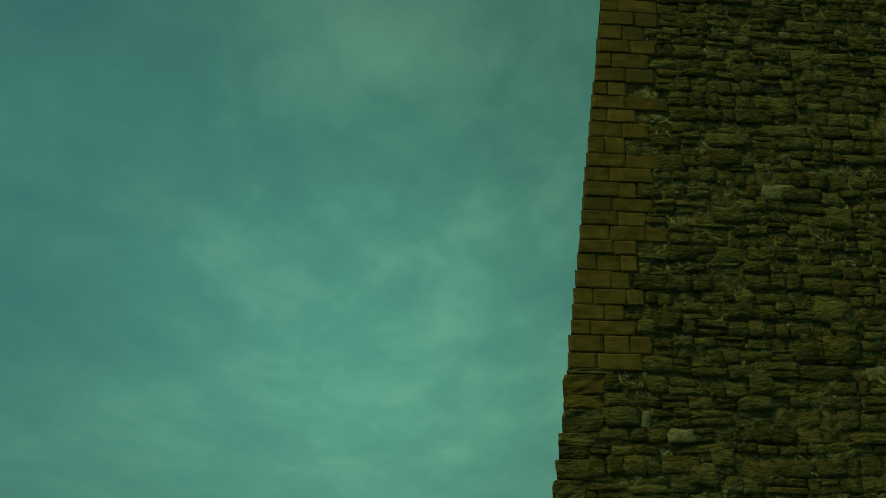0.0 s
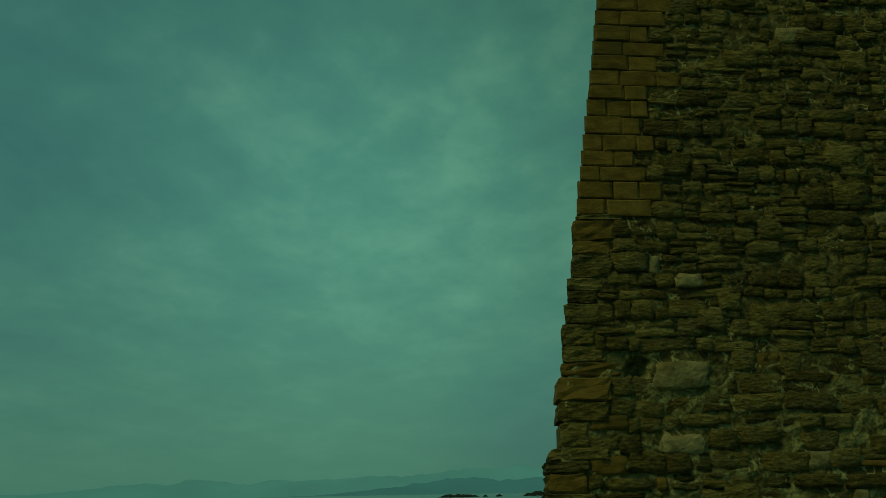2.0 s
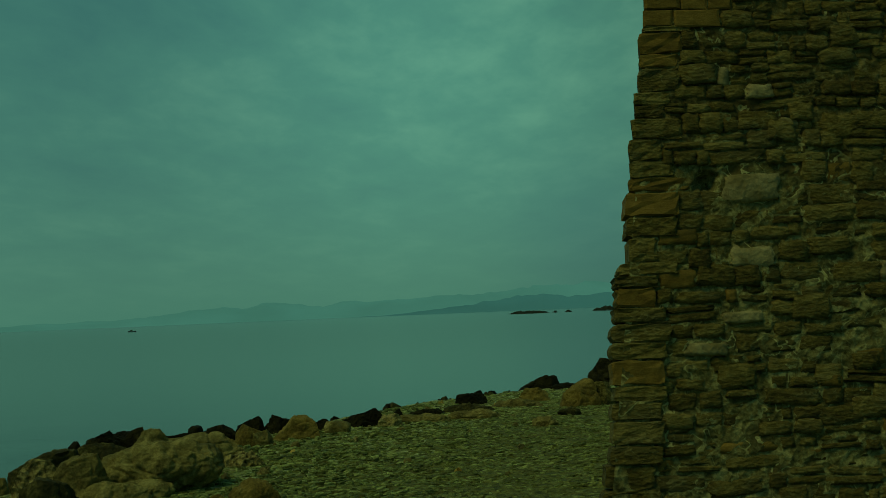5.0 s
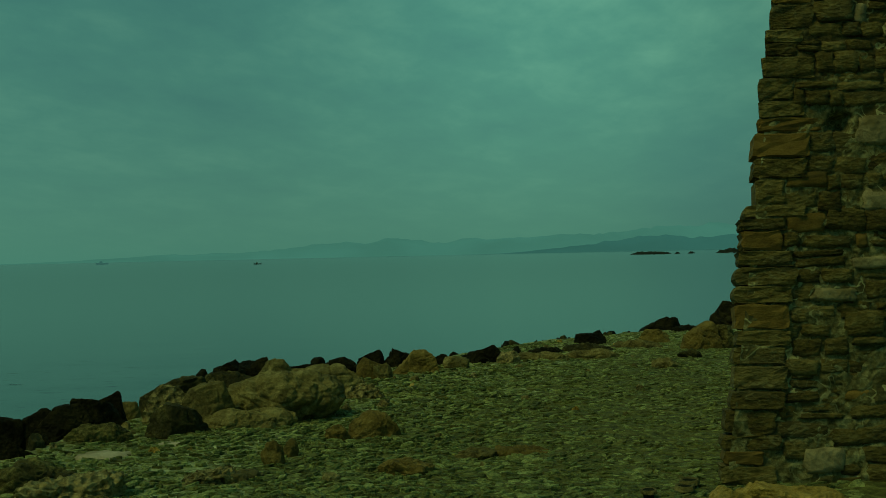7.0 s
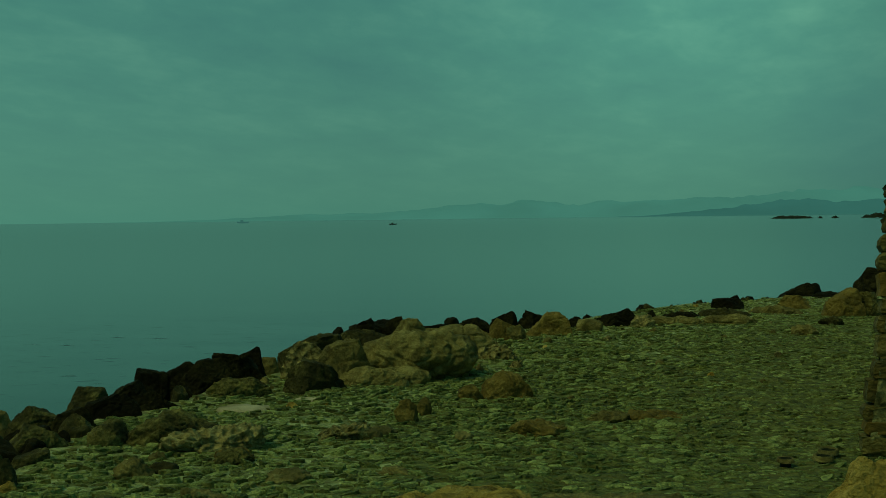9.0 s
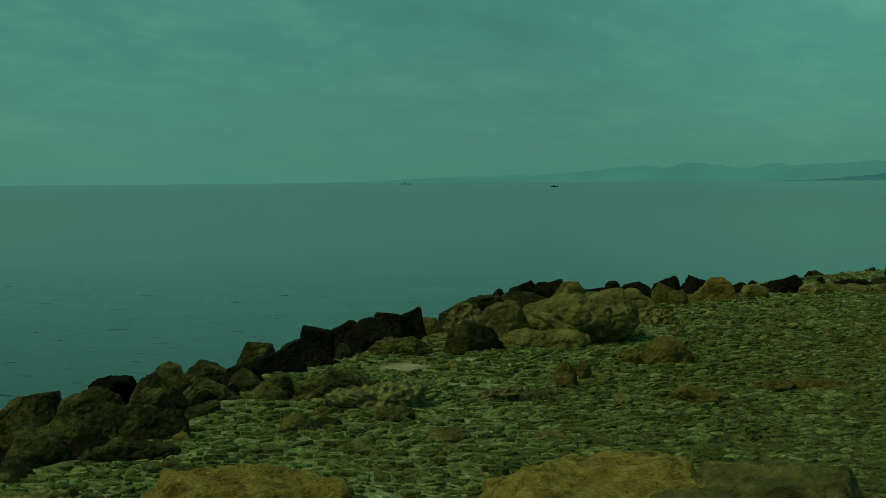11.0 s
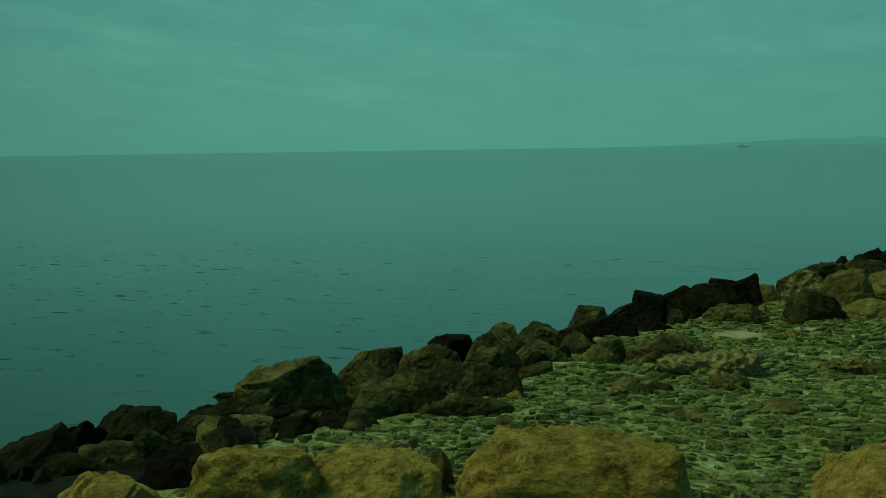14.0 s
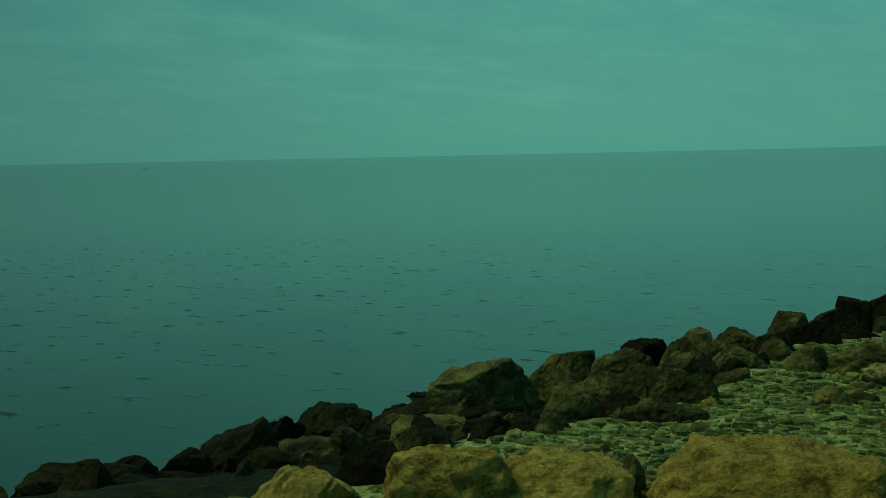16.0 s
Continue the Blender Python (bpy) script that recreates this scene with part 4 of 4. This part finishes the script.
def ringed_hole(x, y, w, d, rim):
    """A small hole worn into the shelf, some with a raised rim of crust."""
    n = 28
    prof = ((1.25, -0.02), (1.15, 0.012 if rim else 0.006), (1.0, 0.016 if rim else 0.008), (0.84, 0.004), (0.74, -0.06), (0.0, -0.08))
    verts, faces = [], []
    for s, z in prof[:-1]:
        for i in range(n):
            a = 2 * math.pi * i / n
            k = s * (1 + 0.10 * noise.noise(Vector((math.cos(a) * 1.5, math.sin(a) * 1.5, x * 9))))
            verts.append((k * w / 2 * math.cos(a), k * d / 2 * math.sin(a), z))
    verts.append((0, 0, prof[-1][1]))
    for j in range(len(prof) - 2):
        for i in range(n):
            q = (i + 1) % n
            faces.append((j * n + i, j * n + q, (j + 1) * n + q, (j + 1) * n + i))
    last = (len(prof) - 2) * n
    for i in range(n):
        faces.append((last + i, last + (i + 1) % n, len(verts) - 1))
    me = mesh_of("rim_hole", verts, faces, GREY if rim else EARTH, True)
    # sunken faces are coloured near-black as the shade inside the hole
    me.materials.append(ISLET_AND_HOLE_SHADE)
    for poly in me.polygons:
        poly.material_index = int(poly.center.z < -0.02 and abs(poly.center.x) < w * 0.46 and abs(poly.center.y) < d * 0.46)
    ob = new("rock_hole", me)
    ob.matrix_world = pose(x, y, 0.012)
    tagged(ob, "small dark hole with a pale rim in the shelf" if rim else "small dark hole worn into the shelf", "hole", group="holes in the shelf")


ringed_hole(0.19, 8.84, 0.12, 0.17, True)
ringed_hole(0.23, 9.07, 0.12, 0.17, True)
ringed_hole(-0.06, 8.71, 0.10, 0.13, False)

# ---- pieces last: wall stones and shelf stones ----
def pieces(parent, placed, shapes_of, name, joined_name, joined_label, limit):
    """The nearest pieces become parts of their own on shared meshes; the others are joined."""
    placed.sort(key=lambda q: q[4])
    shared, bulk = {}, {}
    for i, (kind, variant, m, material, _) in enumerate(placed):
        verts, faces = shapes_of(kind, variant)
        if i < limit:
            key = (kind, variant, material.name)
            if key not in shared:
                shared[key] = mesh_of(name, verts, faces, material, kind not in ("block", "edge"))
            ob = part(name, shared[key], parent)
            ob.matrix_local = m
        else:
            vs, fs = bulk.setdefault((material.name, kind not in ("block", "edge")), ([], []))
            a = np.array(m)
            base = sum(len(x) for x in vs)
            vs.append(verts @ a[:3, :3].T + a[:3, 3])
            fs += [tuple(base + k for k in q) for q in faces]
    for (key, soft), (vs, fs) in bulk.items():
        ob = part(joined_name, mesh_of(joined_name, np.concatenate(vs), fs, bpy.data.materials[key], soft), parent, joined_label)
        ob["kind"] = "stuff"


def shelf_stones():
    """Worn cobbles in wavering rows, each with its own outline, bedded almost flush in pale mortar."""
    rnd = random.Random(23)
    cells = []
    turned = radians(33)
    ct, st = math.cos(turned), math.sin(turned)
    row, b = 0, 0.0
    while b < 27:
        high = rnd.uniform(0.042, 0.098) * (1 + 0.02 * max(0.0, b - 14))
        a = -9.0 + rnd.uniform(0, 0.1)
        while a < 21:
            wide = rnd.uniform(0.055, 0.165)
            px, py = a + wide / 2, b + high / 2
            x, y = px * ct - py * st, px * st + py * ct
            if x < 3.0 and 3.0 < y < 27 and -64 < math.degrees(math.atan2(x, y)) < 9 and x * x + y * y > 21:
                cells.append((a, b, wide, high, rnd.random(), row))
            a += wide
        b += high
        row += 1
    C = np.array(cells)
    mx, my = C[:, 0] + C[:, 2] / 2, C[:, 1] + C[:, 3] / 2
    X, Y = mx * ct - my * st, mx * st + my * ct
    keep = inland(X, Y) > 0.02 + 0.2 * C[:, 4] + 0.5 * (Y < 4.5)
    C, X, Y = C[keep], X[keep], Y[keep]
    pts = np.stack([X, Y, 0 * X], 1)
    Z = 0.03 * fbm(pts, 1.6, 5, 1) - 0.03
    cover = fbm(pts, 0.9, 3, 6)
    order = np.argsort(np.hypot(X + 2.4, Y - 5.4))

    def stone(i):
        a, b, wide, high, _, row = C[i]
        gap = rnd.uniform(0.003, 0.012) * (2.0 if Y[i] < 6.6 else 1.0)
        worn = min(max((X[i] + 2.6) / 2.2, 0.0), 1.0)      # walked smooth towards the tower
        lift = rnd.uniform(0.002, 0.030) * (1 - 0.6 * worn) - max(0.0, float(cover[i])) * 0.010
        
        hw, hh = (wide - gap) / 2 * rnd.uniform(0.8, 1.15), (high - gap) / 2 * rnd.uniform(0.65, 1.2)
        spin = rnd.gauss(0, 0.25)
        slx, sly = rnd.gauss(0, 0.13), rnd.gauss(0, 0.13)
        rim, foot = [], []
        for k in range(8):
            ang = 2 * math.pi * (k + 0.5) / 8
            ex, ey = math.cos(ang), math.sin(ang)
            ex, ey = math.copysign(abs(ex) ** 0.72, ex), math.copysign(abs(ey) ** 0.72, ey)
            rr = rnd.uniform(0.80, 1.20)
            u, v = ex * hw * rr, ey * hh * rr
            u, v = u - v * spin, v + u * spin
            v += 0.05 * noise.noise(Vector((a + u, b * 1.7 + v, 3.0)) * 1.8) + u * 0.45 * noise.noise(Vector((a * 0.9, b * 0.9, 8.0)))
            x, y = u * ct - v * st, u * st + v * ct
            rim.append((x * 0.94, y * 0.94, lift - 0.004 + x * slx + y * sly + rnd.uniform(-0.002, 0.002)))
            foot.append((x, y, -0.03))
        verts = [(0, 0, lift + 0.003)] + rim + foot
        faces = [(0, 1 + k, 1 + (k + 1) % 8) for k in range(8)] + [(1 + k, 9 + k, 9 + (k + 1) % 8, 1 + (k + 1) % 8) for k in range(8)]
        return verts, faces, (X[i], Y[i], Z[i])

    vs, fs = [], []
    for n, i in enumerate(order):
        if rnd.random() < 0.02:
            continue
        verts, faces, place = stone(i)
        if n < 300:
            ob = part("cobble", mesh_of("cobble", verts, faces, PLATE), GROUND_OB)
            ob.location = place
        else:
            base = len(vs)
            vs += [(x + place[0], y + place[1], z + place[2]) for x, y, z in verts]
            fs += [tuple(base + k for k in f) for f in faces]
    ob = part("cobble_paving", mesh_of("cobble_paving", vs, fs, PLATE), GROUND_OB, "worn flat cobbles bedded in pale mortar")
    ob["kind"] = "stuff"


pieces(TOWER, WALL_STONES, lambda kind, k: STONE_SHAPES[kind][k], "stone", "masonry", "rough rubble stones laid in uneven courses", 300)
shelf_stones()
